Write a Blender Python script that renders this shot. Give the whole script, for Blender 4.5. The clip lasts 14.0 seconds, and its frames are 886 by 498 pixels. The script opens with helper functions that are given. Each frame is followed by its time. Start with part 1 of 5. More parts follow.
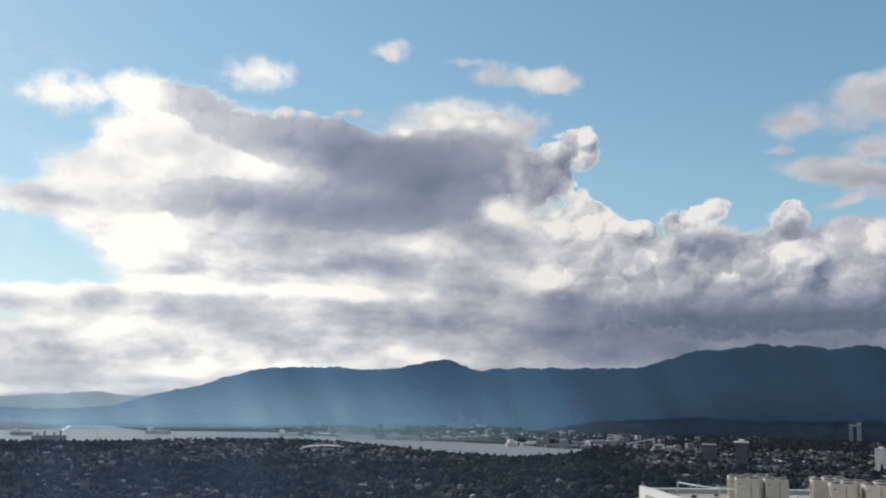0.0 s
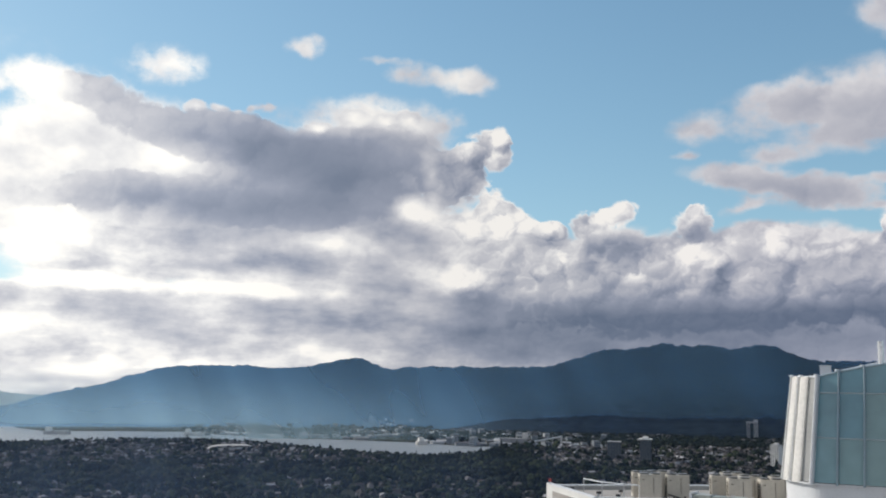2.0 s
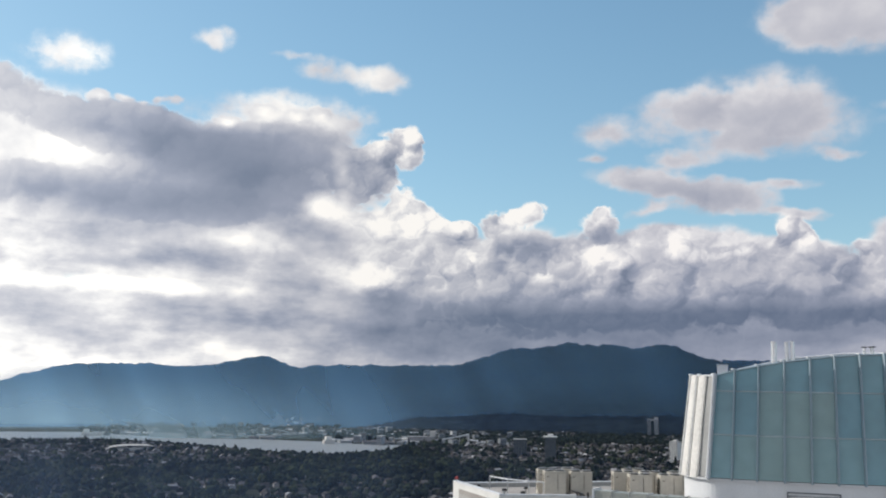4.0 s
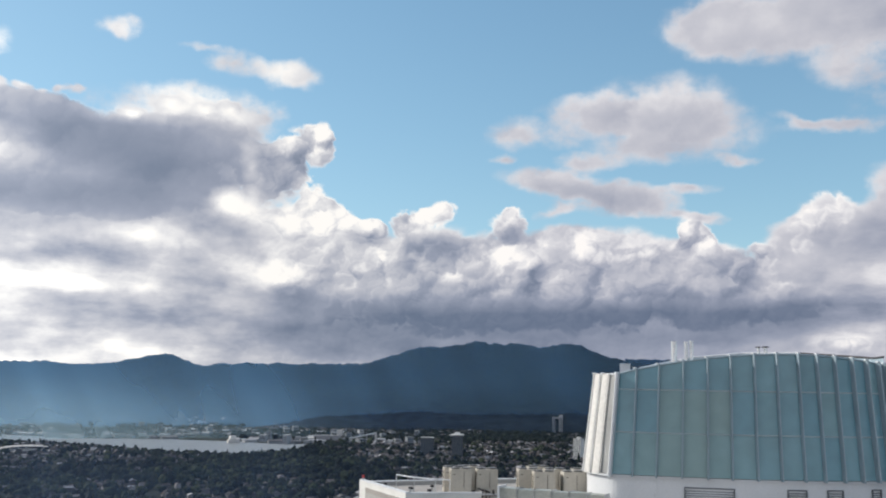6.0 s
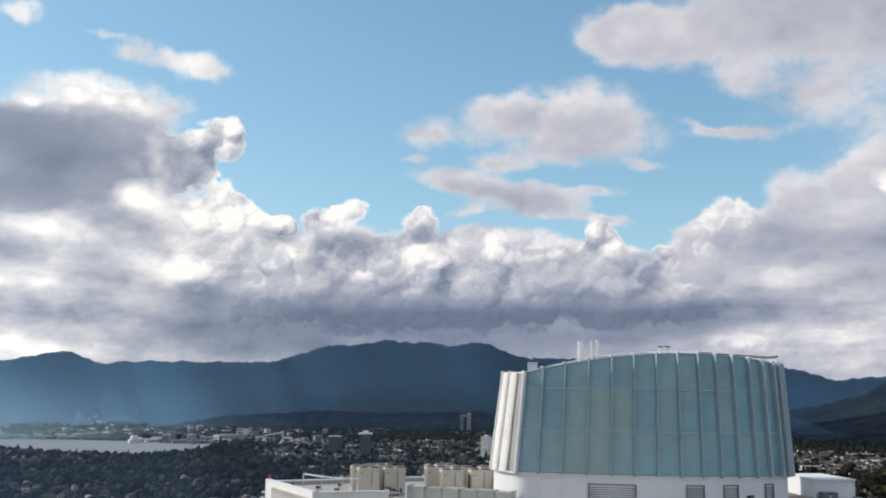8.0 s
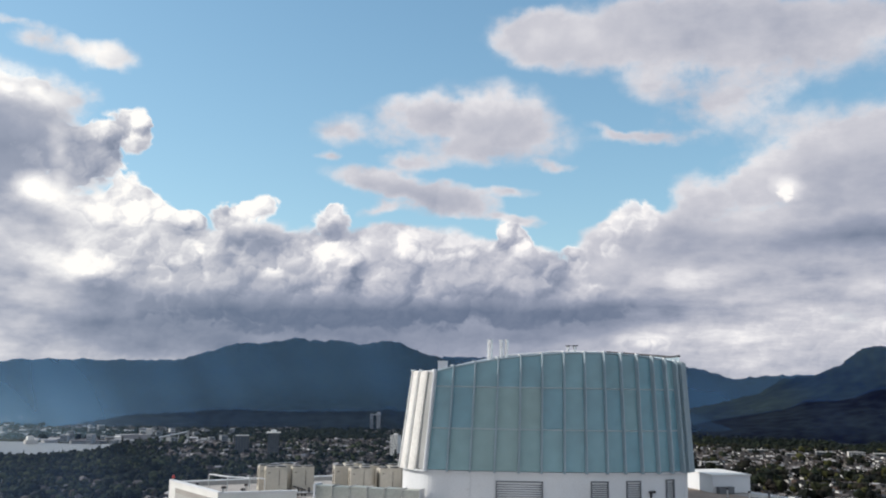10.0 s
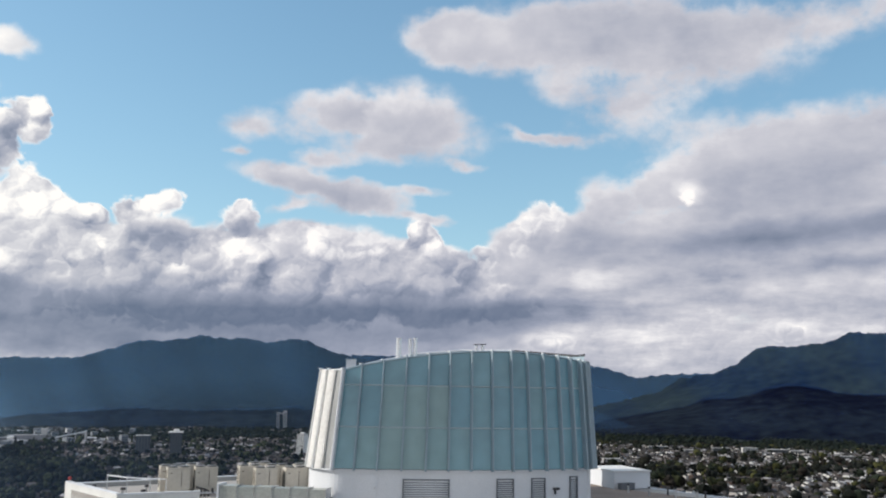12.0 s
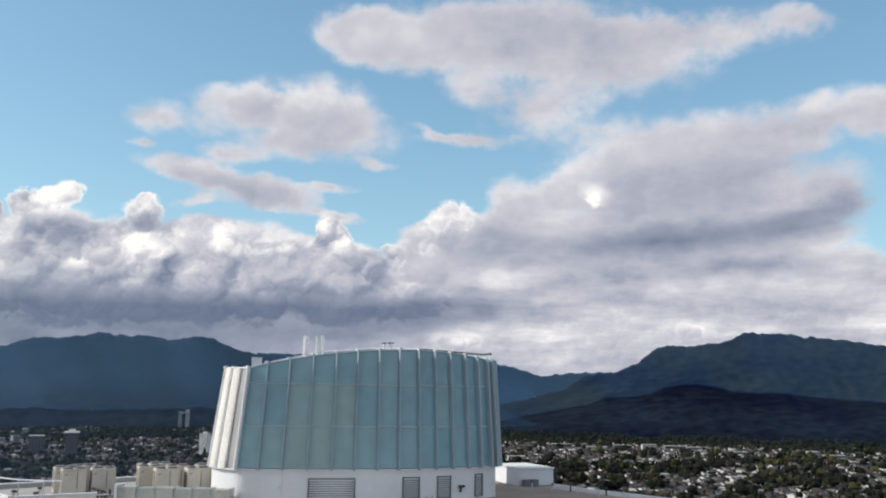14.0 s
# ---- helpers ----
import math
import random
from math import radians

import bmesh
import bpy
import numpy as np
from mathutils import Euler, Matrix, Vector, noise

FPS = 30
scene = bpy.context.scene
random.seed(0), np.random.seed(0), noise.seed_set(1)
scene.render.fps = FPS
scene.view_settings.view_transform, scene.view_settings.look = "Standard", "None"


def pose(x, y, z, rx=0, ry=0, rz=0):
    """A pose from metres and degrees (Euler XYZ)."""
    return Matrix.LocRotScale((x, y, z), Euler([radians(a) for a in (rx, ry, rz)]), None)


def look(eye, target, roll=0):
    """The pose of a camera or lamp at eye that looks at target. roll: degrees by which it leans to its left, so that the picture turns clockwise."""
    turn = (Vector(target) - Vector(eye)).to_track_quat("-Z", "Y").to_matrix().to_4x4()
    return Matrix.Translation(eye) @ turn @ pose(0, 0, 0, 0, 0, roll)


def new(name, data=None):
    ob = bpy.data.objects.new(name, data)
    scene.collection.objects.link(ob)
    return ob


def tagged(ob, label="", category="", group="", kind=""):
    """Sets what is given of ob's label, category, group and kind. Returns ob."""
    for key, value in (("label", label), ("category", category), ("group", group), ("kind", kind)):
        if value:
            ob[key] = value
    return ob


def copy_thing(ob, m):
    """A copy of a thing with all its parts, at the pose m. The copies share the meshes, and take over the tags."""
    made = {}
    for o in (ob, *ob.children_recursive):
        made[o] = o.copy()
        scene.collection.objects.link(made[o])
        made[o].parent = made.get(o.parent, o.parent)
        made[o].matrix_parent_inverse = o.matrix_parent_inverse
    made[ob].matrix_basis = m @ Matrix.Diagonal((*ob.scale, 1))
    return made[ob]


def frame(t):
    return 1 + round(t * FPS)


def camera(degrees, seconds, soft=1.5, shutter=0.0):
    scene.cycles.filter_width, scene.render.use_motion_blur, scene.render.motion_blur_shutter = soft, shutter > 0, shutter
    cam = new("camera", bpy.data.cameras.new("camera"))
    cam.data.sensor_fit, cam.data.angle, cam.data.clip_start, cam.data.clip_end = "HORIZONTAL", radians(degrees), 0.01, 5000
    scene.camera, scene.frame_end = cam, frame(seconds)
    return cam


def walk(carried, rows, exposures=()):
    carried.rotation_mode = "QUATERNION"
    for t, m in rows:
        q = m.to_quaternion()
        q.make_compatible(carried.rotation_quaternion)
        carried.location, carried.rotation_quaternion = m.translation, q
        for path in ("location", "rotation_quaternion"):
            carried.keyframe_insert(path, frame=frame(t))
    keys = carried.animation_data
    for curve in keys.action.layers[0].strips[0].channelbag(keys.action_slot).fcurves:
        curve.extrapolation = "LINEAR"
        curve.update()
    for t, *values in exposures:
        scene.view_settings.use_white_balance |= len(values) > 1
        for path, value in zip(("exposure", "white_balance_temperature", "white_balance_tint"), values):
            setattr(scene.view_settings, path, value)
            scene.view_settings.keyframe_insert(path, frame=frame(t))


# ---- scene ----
# ---- camera: a hovering drone that pans to its right ----
cam = camera(51.41, 14.0, soft=2.0)
EYE, TILT, LEAN = 130.0, 8.364, 0.967
PAN = [
    (0.0, 0.0), (0.5, -1.35), (1.0, -2.70), (1.5, -4.07), (2.0, -5.47), (2.5, -6.87), (3.0, -8.27),
    (5.5, -15.37), (6.0, -16.77), (6.5, -18.18), (7.0, -19.59), (7.5, -20.99), (8.0, -22.36),
    (10.5, -29.28), (11.0, -30.68), (11.5, -32.10), (12.0, -33.53), (12.5, -34.95), (13.0, -36.37), (13.5, -37.79), (14.0, -39.23),
]
walk(cam, [(t, pose(0, 0, EYE, 90 + TILT, 0, turn) @ pose(0, 0, 0, 0, 0, LEAN)) for t, turn in PAN], exposures=[(0.0, -0.34), (3.0, -0.19), (6.5, -0.07), (14.0, -0.02)])

# ---- sky, clouds and sun ----
SUN_AZ, SUN_EL = -54.0, 30.0
world = bpy.data.worlds.new("evening_sky")
scene.world = world
world.use_nodes = True
WT = world.node_tree
WT.nodes.clear()


def wn(kind, **inputs):
    """A node of the sky's tree; inputs by index as i0, i1, ..."""
    node = WT.nodes.new(kind)
    for key, value in inputs.items():
        slot = node.inputs[int(key[1:])]
        if isinstance(value, bpy.types.NodeSocket):
            WT.links.new(value, slot)
        else:
            slot.default_value = value
    return node


def wmath(op, a, b=0.0, c=0.0, clamp=False):
    node = wn("ShaderNodeMath", i0=a, i1=b, i2=c)
    node.operation, node.use_clamp = op, clamp
    return node.outputs[0]


def wvec(op, a, b=(0, 0, 0)):
    node = wn("ShaderNodeVectorMath", i0=a, i1=b)
    node.operation = op
    if op == "MULTIPLY_ADD":
        node.inputs[2].default_value = (1, 1, 1)
    return node.outputs[0]


def wstep(x, low, high, to_low=0.0, to_high=1.0):
    node = wn("ShaderNodeMapRange", i0=x, i1=low, i2=high, i3=to_low, i4=to_high)
    node.interpolation_type = "SMOOTHSTEP"
    return node.outputs[0]


def wnoise(vector, scale, detail=5.0, rough=0.55):
    node = WT.nodes.new("ShaderNodeTexNoise")
    WT.links.new(vector, node.inputs["Vector"])
    node.inputs["Scale"].default_value, node.inputs["Detail"].default_value = scale, detail
    node.inputs["Roughness"].default_value = rough
    return node


way = WT.nodes.new("ShaderNodeTexCoord").outputs["Generated"]
split = wn("ShaderNodeSeparateXYZ", i0=way)
bearing = wmath("MULTIPLY", wmath("ARCTAN2", split.outputs[0], split.outputs[1]), 57.2958)
height = wmath("MULTIPLY", wmath("ARCSINE", split.outputs[2]), 57.2958)
flat = wn("ShaderNodeCombineXYZ", i0=bearing, i1=height, i2=0.0).outputs[0]
lifted = wmath("MULTIPLY", wmath("LOGARITHM", wmath("MAXIMUM", wmath("MULTIPLY_ADD", height, 0.125, 1.25), 0.3), 2.71828), 12.0)
lifted = wmath("MULTIPLY_ADD", height, 0.75, lifted)
streaky = wn("ShaderNodeCombineXYZ", i0=bearing, i1=lifted, i2=0.0).outputs[0]
# the cloud map is pulled about by noise at two sizes
curl = wvec("MULTIPLY", wvec("SUBTRACT", wnoise(streaky, 0.22, 2.0).outputs["Color"], (0.5, 0.5, 0.5)), (2.6, 1.3, 0))
fine = wvec("MULTIPLY", wvec("SUBTRACT", wnoise(streaky, 0.8, 3.0, 0.5).outputs["Color"], (0.5, 0.5, 0.5)), (1.5, 0.9, 0))
spot = wvec("ADD", wvec("ADD", flat, wvec("MULTIPLY", curl, (0.7, 0.7, 0))), wvec("MULTIPLY", fine, (0.8, 0.8, 0)))
firm = wvec("ADD", wvec("ADD", flat, wvec("MULTIPLY", curl, (0.3, 0.3, 0))), wvec("MULTIPLY", fine, (0.6, 0.6, 0)))
cover, pile, light = None, None, None


def blob(az, el, wide, high, turn, amount, so_far, where):
    place = WT.nodes.new("ShaderNodeMapping")
    place.vector_type = "TEXTURE"
    WT.links.new(where, place.inputs["Vector"])
    place.inputs["Location"].default_value = (az, el, 0)
    place.inputs["Rotation"].default_value = (0, 0, radians(turn))
    place.inputs["Scale"].default_value = (wide, high, 1)
    ball = WT.nodes.new("ShaderNodeTexGradient")
    ball.gradient_type = "SPHERICAL"
    WT.links.new(place.outputs[0], ball.inputs["Vector"])
    return wmath("MULTIPLY_ADD", ball.outputs["Fac"], amount, 0.0 if so_far is None else so_far)


def puff(az, el, wide, high, turn, amount):
    """Cloud round a bearing and a height, in degrees."""
    global cover
    cover = blob(az, el, wide, high, turn, amount, cover, spot)


def heap(az, el, wide, high, turn, amount):
    """Nearer, denser cloud."""
    global pile
    pile = blob(az, el, wide, high, turn, amount, pile, firm)


def shade(az, el, wide, high, turn, amount):
    """A lit (plus) or thick, grey (minus) stretch of cloud."""
    global light
    light = blob(az, el, wide, high, turn, amount, light, firm)


def head(az, el, r, lit=0.3):
    """A rounded cumulus head: sunlit above and towards the sun, grey below."""
    heap(az, el, r * 1.5, r * 1.35, 0, 1.0)
    shade(az - 0.25 * r, el + 0.45 * r, r * 1.35, r * 1.15, 0, 0.85 * lit)
    shade(az + 0.25 * r, el - 0.95 * r, r * 1.4, r * 0.9, 0, -0.2 * lit)


def rim(az, el, wide, high, lit=0.3):
    """A thin bright edge of far cloud that shows over a grey one."""
    puff(az, el, wide * 1.5, high * 1.5, 0, 1.3)
    shade(az, el + 0.2 * high, wide * 1.2, high, 0, lit)


# the far, softer clouds, from west to east
puff(-23.4, 16.2, 2.76, 1.42, 8, 1)
puff(-19.7, 17.0, 2.66, 1.36, 7, 1.1)
puff(-12.0, 18.5, 3.15, 1.50, 5, 1.25)
puff(-3.5, 20.3, 1.97, 0.91, 2, 1.4)
puff(3.3, 19.0, 2.30, 1.12, -0, 0.85)
puff(6.8, 18.7, 2.81, 1.22, -1, 1.2)
puff(1.3, 19.8, 2.20, 0.35, 0, 0.6)
puff(-1.7, 16.7, 4.90, 1.44, 1, 0.58)
puff(2.3, 16.6, 4.90, 1.55, 0, 0.58)
puff(5.1, 15.8, 2.43, 1.45, -0, 0.65)
puff(5.2, 13.6, 1.80, 2.60, 0, 0.9)
puff(3.2, 12.6, 1.60, 1.60, 0, 1.2)
puff(-19.3, 14.9, 2.90, 1.47, 6, 1)
puff(-16.2, 15.9, 4.52, 2.24, -5, 1)
puff(-12.7, 14.5, 5.67, 2.54, 4, 1)
puff(-8.1, 13.4, 7.41, 2.59, 3, 1)
puff(-18.0, 13.4, 4.40, 1.99, 5, 1)
puff(-21.8, 12.4, 3.26, 1.70, 6, 0.75)
puff(-24.4, 10.3, 4.01, 1.20, -4, 0.8)
puff(-20.0, 9.6, 5.20, 1.98, -6, 0.85)
puff(-16.7, 8.1, 5.87, 1.77, 3, 1)
puff(-20.8, 11.2, 4.70, 1.97, 5, 0.8)
puff(-10.9, 12.6, 6.24, 2.32, 3, 1.1)
puff(-4.9, 13.2, 8.58, 3.65, 2, 0.9)
puff(0.5, 12.3, 6.46, 4.20, 1, 0.9)
puff(-15.3, 12.6, 7.53, 3.03, 4, 0.8)
puff(0.1, 15.7, 4.89, 1.25, 1, 0.65)
puff(3.3, 15.4, 2.17, 1.25, 0, 0.8)
puff(6.2, 9.9, 4.76, 1.84, -0, 1)
puff(9.0, 9.5, 3.13, 1.56, -1, 1)
puff(-10.0, 7.8, 11.36, 2.34, 2, 1)
puff(-10.1, 10.0, 7.79, 1.82, 3, 0.9)
puff(-14.1, 9.5, 6.04, 1.53, 3, 0.8)
puff(-3.0, 8.0, 11.69, 2.63, 1, 1)
puff(2.3, 8.8, 5.86, 2.64, 1, 1)
puff(4.1, 7.0, 7.40, 2.63, 0, 1)
puff(-15.6, 6.5, 5.41, 1.27, 3, 0.9)
puff(-23.1, 4.6, 8.05, 1.06, 3, 0.9)
puff(-14.9, 4.5, 9.86, 2.03, 2, 0.95)
puff(-6.4, 4.1, 11.46, 2.61, 1, 1)
puff(1.3, 4.2, 9.49, 3.15, 1, 1)
puff(7.6, 6.0, 6.77, 3.13, 0, 1)
puff(6.9, 3.2, 8.30, 2.86, 1, 1)
puff(-21.1, 2.3, 10.05, 2.19, 2, 0.95)
puff(-16.3, 1.1, 9.64, 1.99, 1, 0.9)
puff(-23.7, 0.9, 6.14, 2.14, 1, 0.95)
puff(-8.0, 1.9, 10.29, 2.06, 1, 1)
puff(-2.1, 2.4, 10.49, 2.09, 1, 1)
puff(11.0, 2.9, 8.11, 2.57, 0, 1)
puff(11.4, 7.0, 4.09, 2.59, -0, 1)
puff(14.4, 5.0, 7.94, 4.08, -0, 1)
puff(16.1, 8.3, 2.96, 1.52, -1, 1)
puff(-21.8, -0.7, 6.73, 0.96, 1, 0.7)
puff(18.1, 4.9, 10.57, 4.21, 1, 1)
puff(30.9, 5.7, 11.09, 3.08, -0, 1)
puff(24.1, 7.4, 5.27, 2.62, 0, 1)
puff(35.9, 4.9, 7.21, 3.01, -1, 1)
puff(27.5, 3.6, 13.34, 2.59, 0, 1)
puff(25.8, 9.0, 4.72, 1.15, -0, 0.8)
puff(38.8, 8.2, 3.28, 2.22, -2, 1)
puff(41.5, 7.8, 5.40, 2.91, -2, 1)
puff(39.5, 10.0, 1.77, 1.77, -3, 0.9)
puff(41.3, 8.4, 3.17, 2.43, -3, 1)
puff(43.3, 11.4, 2.12, 2.00, -4, 1)
puff(20.5, 14.0, 1.30, 0.37, 0, 1)
puff(25.8, 13.7, 2.55, 0.78, -1, 1.1)
puff(32.4, 10.2, 2.42, 0.56, -2, 1.1)
puff(32.2, 12.0, 2.23, 0.56, -2, 1)
puff(34.8, 13.6, 2.19, 0.45, -3, 0.9)
puff(21.5, 15.4, 2.60, 1.35, 0, 1.05)
puff(24.4, 15.2, 1.61, 1.03, -1, 0.6)
puff(40.9, 15.0, 3.47, 0.53, -5, 0.6)
puff(30.4, 17.0, 6.00, 2.42, -3, 1.15)
puff(26.2, 16.6, 4.54, 1.54, -1, 1.05)
puff(32.5, 15.3, 5.36, 2.32, -3, 1.1)
puff(28.8, 14.8, 4.19, 1.74, -2, 1)
puff(23.3, 12.6, 4.55, 1.05, -8, 1.1)
puff(26.2, 11.7, 6.07, 1.56, -9, 1.15)
puff(29.0, 11.4, 3.37, 1.34, -9, 1)
puff(23.5, 10.6, 1.70, 0.58, 20, 0.8)
puff(34.6, 21.0, 5.59, 2.17, -5, 1)
puff(37.4, 2.9, 8.45, 1.98, -0, 0.9)
puff(41.4, 3.3, 4.46, 1.93, -0, 0.9)
puff(33.7, 21.5, 3.83, 1.99, -12, 0.95)
puff(38.1, 21.2, 7.17, 3.01, 1, 1)
puff(43.3, 21.5, 7.15, 2.99, -1, 1)
puff(46.2, 21.5, 9.80, 2.98, -2, 1)
puff(40.7, 18.3, 2.74, 1.53, 0, 0.9)
puff(45.1, 17.1, 5.40, 3.08, -1, 1)
puff(50.5, 19.7, 7.94, 2.99, -3, 0.95)
puff(57.4, 21.1, 7.50, 1.91, -5, 0.9)
puff(61.6, 21.2, 2.37, 1.30, -7, 0.8)
puff(40.8, 15.2, 4.07, 0.57, 0, 0.8)
puff(38.2, 15.6, 1.90, 0.42, -19, 0.6)
puff(50.7, 14.5, 6.25, 2.56, 16, 1)
puff(57.2, 14.8, 6.89, 2.58, 8, 1)
puff(62.6, 15.6, 4.83, 2.01, 10, 1)
puff(65.3, 15.4, 2.20, 2.10, -6, 1)
puff(46.9, 12.1, 4.76, 1.46, 17, 1)
puff(53.8, 13.1, 9.12, 2.54, 8, 0.6)
puff(52.1, 11.1, 10.22, 3.59, -2, 1)
puff(58.1, 11.6, 8.69, 3.99, -3, 1)
puff(43.3, 8.4, 7.96, 2.63, 0, 1)
puff(39.8, 9.7, 1.82, 1.48, 1, 0.9)
puff(50.3, 8.1, 10.27, 3.11, -1, 1)
puff(57.7, 8.6, 7.70, 2.25, -2, 1)
puff(46.9, 6.4, 13.04, 2.09, 0, 1)
puff(56.9, 6.0, 12.04, 2.26, -1, 1)
puff(64.3, 6.7, 4.37, 1.67, -2, 0.95)
puff(40.5, 5.6, 8.47, 2.89, 1, 1)
puff(44.4, 3.4, 7.83, 1.30, 1, 1)
puff(50.3, 2.9, 9.12, 1.80, 0, 0.9)
puff(56.9, 3.9, 7.19, 1.50, -0, 0.9)
puff(46.8, 1.5, 7.21, 1.13, 1, 0.8)
puff(63.6, 4.2, 5.26, 2.15, -1, 0.95)
puff(60.6, 2.9, 6.85, 0.97, -0, 0.8)
puff(47.5, 4.8, 7.25, 1.30, 0, 0.7)
puff(63.4, 11.6, 2.70, 1.92, -4, 0.9)
puff(16.3, 8.5, 3.87, 1.76, 0, 0.9)
puff(20.7, 8.4, 3.17, 1.58, 0, 0.9)
puff(24.4, 8.3, 3.17, 1.23, 0, 0.8)
puff(29.2, 7.9, 5.28, 1.41, 0, 0.9)
puff(32.2, 7.8, 3.17, 1.41, 0, 0.9)
puff(11.7, 8.8, 2.46, 1.58, 0, 0.9)
puff(6.7, 8.7, 3.17, 2.11, 0, 0.9)
puff(5.9, 12.2, 2.11, 1.76, 0, 0.7)
# the nearer heaped clouds
heap(-16.6, 16.7, 2.91, 1.43, -4, 1.25)
heap(-13.8, 15.6, 3.72, 1.85, -15, 1.3)
heap(-10.6, 14.8, 3.55, 1.98, -6, 1.2)
heap(-9.9, 14.7, 3.05, 1.74, 3, 1.1)
heap(-6.7, 14.3, 4.91, 2.25, 3, 1.3)
heap(-7.8, 15.5, 3.30, 1.00, 3, 0.9)
heap(1.0, 15.2, 3.40, 0.90, 0, 0.8)
heap(-3.1, 13.2, 5.73, 3.03, 2, 1.3)
heap(0.5, 13.3, 4.96, 3.54, 1, 1.3)
heap(2.6, 14.7, 2.51, 2.11, 0, 1.3)
heap(-0.6, 11.2, 5.71, 2.14, 1, 1.3)
heap(-5.2, 11.8, 5.67, 2.28, 2, 1.0)
heap(-16.9, 10.8, 3.80, 1.46, 4, 1.2)
heap(-14.2, 11.0, 3.90, 1.58, 4, 1.1)
heap(-11.2, 11.0, 5.50, 1.75, 3, 1.2)
heap(-7.3, 10.8, 5.61, 2.02, 2, 1.2)
heap(-3.7, 10.0, 5.15, 1.22, 2, 1.1)
heap(-12.5, 9.6, 5.92, 0.80, 3, 0.9)
heap(-11.5, 10.3, 6.97, 1.70, 3, 0.8)
heap(7.7, 14.0, 2.60, 2.00, 19, 0.9)
heap(9.0, 14.5, 1.12, 1.69, -1, 1.2)
heap(5.5, 12.6, 2.84, 2.02, 25, 1.2)
heap(7.1, 12.3, 2.67, 1.81, -1, 1.2)
heap(6.2, 13.3, 2.58, 1.76, 19, 1.0)
heap(5.0, 13.1, 1.50, 1.80, 0, 1.0)
heap(6.1, 10.0, 3.07, 1.12, -0, 0.9)
heap(9.2, 10.2, 2.12, 1.26, -1, 1)
heap(11.6, 9.5, 1.89, 0.80, -1, 1)
heap(15.5, 10.1, 2.50, 1.47, 8, 1)
heap(20.9, 9.6, 1.81, 1.24, -3, 1)
heap(11.8, 7.0, 2.46, 1.75, -0, 0.9)
heap(16.1, 8.0, 3.33, 1.47, -1, 0.9)
heap(8.8, 10.0, 2.02, 1.41, 3, 0.9)
heap(18.0, 7.8, 4.89, 1.73, 1, 1)
heap(21.6, 7.4, 3.33, 2.14, 1, 1)
heap(25.8, 8.2, 2.79, 1.01, -0, 1)
heap(29.6, 7.8, 4.21, 1.30, -1, 1)
heap(32.3, 8.9, 1.36, 1.29, -1, 1)
heap(34.6, 7.0, 2.84, 1.57, -1, 1)
heap(15.3, 4.7, 10.19, 2.54, 1, 1)
heap(22.3, 4.8, 11.18, 2.79, 1, 1)
heap(29.2, 5.2, 10.84, 2.25, -0, 1)
heap(35.8, 4.7, 6.03, 1.65, 5, 1)
heap(40.1, 2.7, 1.97, 0.56, -0, 0.9)
heap(54.3, 3.4, 1.80, 0.78, 0, 0.95)
heap(40.4, 2.5, 2.03, 0.61, 1, 0.9)
# thick grey and sunlit stretches
shade(24.0, 2.6, 22.00, 2.00, 0, -0.06)
shade(22.0, 1.7, 17.00, 1.10, 0, -0.22)
shade(55.0, 8.0, 17.00, 5.00, 4, -0.09)
shade(-16.6, 16.7, 3.51, 1.73, 6, 0.04)
shade(-6.7, 14.4, 6.95, 2.59, 3, -0.2)
shade(-0.9, 12.6, 8.08, 3.93, 1, -0.3)
shade(-12.9, 10.8, 8.67, 1.80, 3, -0.18)
shade(-6.6, 10.2, 8.99, 1.57, 2, -0.16)
shade(7.8, 14.3, 3.00, 2.50, 0, 0.27)
shade(-20.3, 4.4, 10.21, 0.98, 3, -0.12)
shade(-4.6, 3.9, 6.29, 1.36, 1, -0.22)
shade(-21.6, 0.9, 4.97, 1.21, 1, -0.15)
shade(9.4, 5.0, 8.24, 1.14, -8, -0.14)
shade(7.3, 3.2, 6.22, 1.82, 1, -0.14)
shade(16.1, 7.3, 4.42, 1.52, -1, -0.06)
shade(17.7, 4.3, 11.51, 2.50, -0, -0.16)
shade(23.8, 3.6, 7.95, 2.16, -1, -0.14)
shade(3.4, 4.2, 7.89, 2.36, 1, -0.2)
shade(-16.0, 6.5, 2.70, 0.51, 3, -0.2)
shade(-23.5, 10.4, 2.93, 0.58, -5, -0.18)
shade(-8.2, 7.1, 7.81, 0.94, 2, -0.12)
shade(-12.5, 3.9, 6.03, 1.13, 2, -0.12)
shade(12.7, 2.6, 6.00, 1.78, 0, -0.25)
shade(-20.2, 11.5, 10.91, 7.40, 5, 0.24)
shade(-19.4, 14.9, 4.35, 2.21, 6, 0.25)
shade(-16.7, 8.1, 9.78, 2.78, 3, 0.28)
shade(-12.0, 18.5, 4.19, 1.90, 5, 0.4)
shade(-3.5, 20.3, 2.19, 1.01, 2, 0.3)
shade(6.8, 18.7, 3.24, 1.42, -1, 0.2)
shade(-23.4, 16.2, 3.68, 1.80, 8, 0.4)
shade(-19.7, 17.0, 3.15, 1.60, 7, 0.4)
shade(-10.9, 12.9, 4.16, 1.54, 3, 0.3)
shade(6.2, 10.0, 4.24, 1.31, -0, 0.25)
shade(-1.6, 8.5, 5.86, 0.84, 1, 0.22)
shade(6.9, 6.4, 2.88, 1.15, 0, 0.25)
shade(9.4, 10.1, 2.87, 1.14, -1, 0.16)
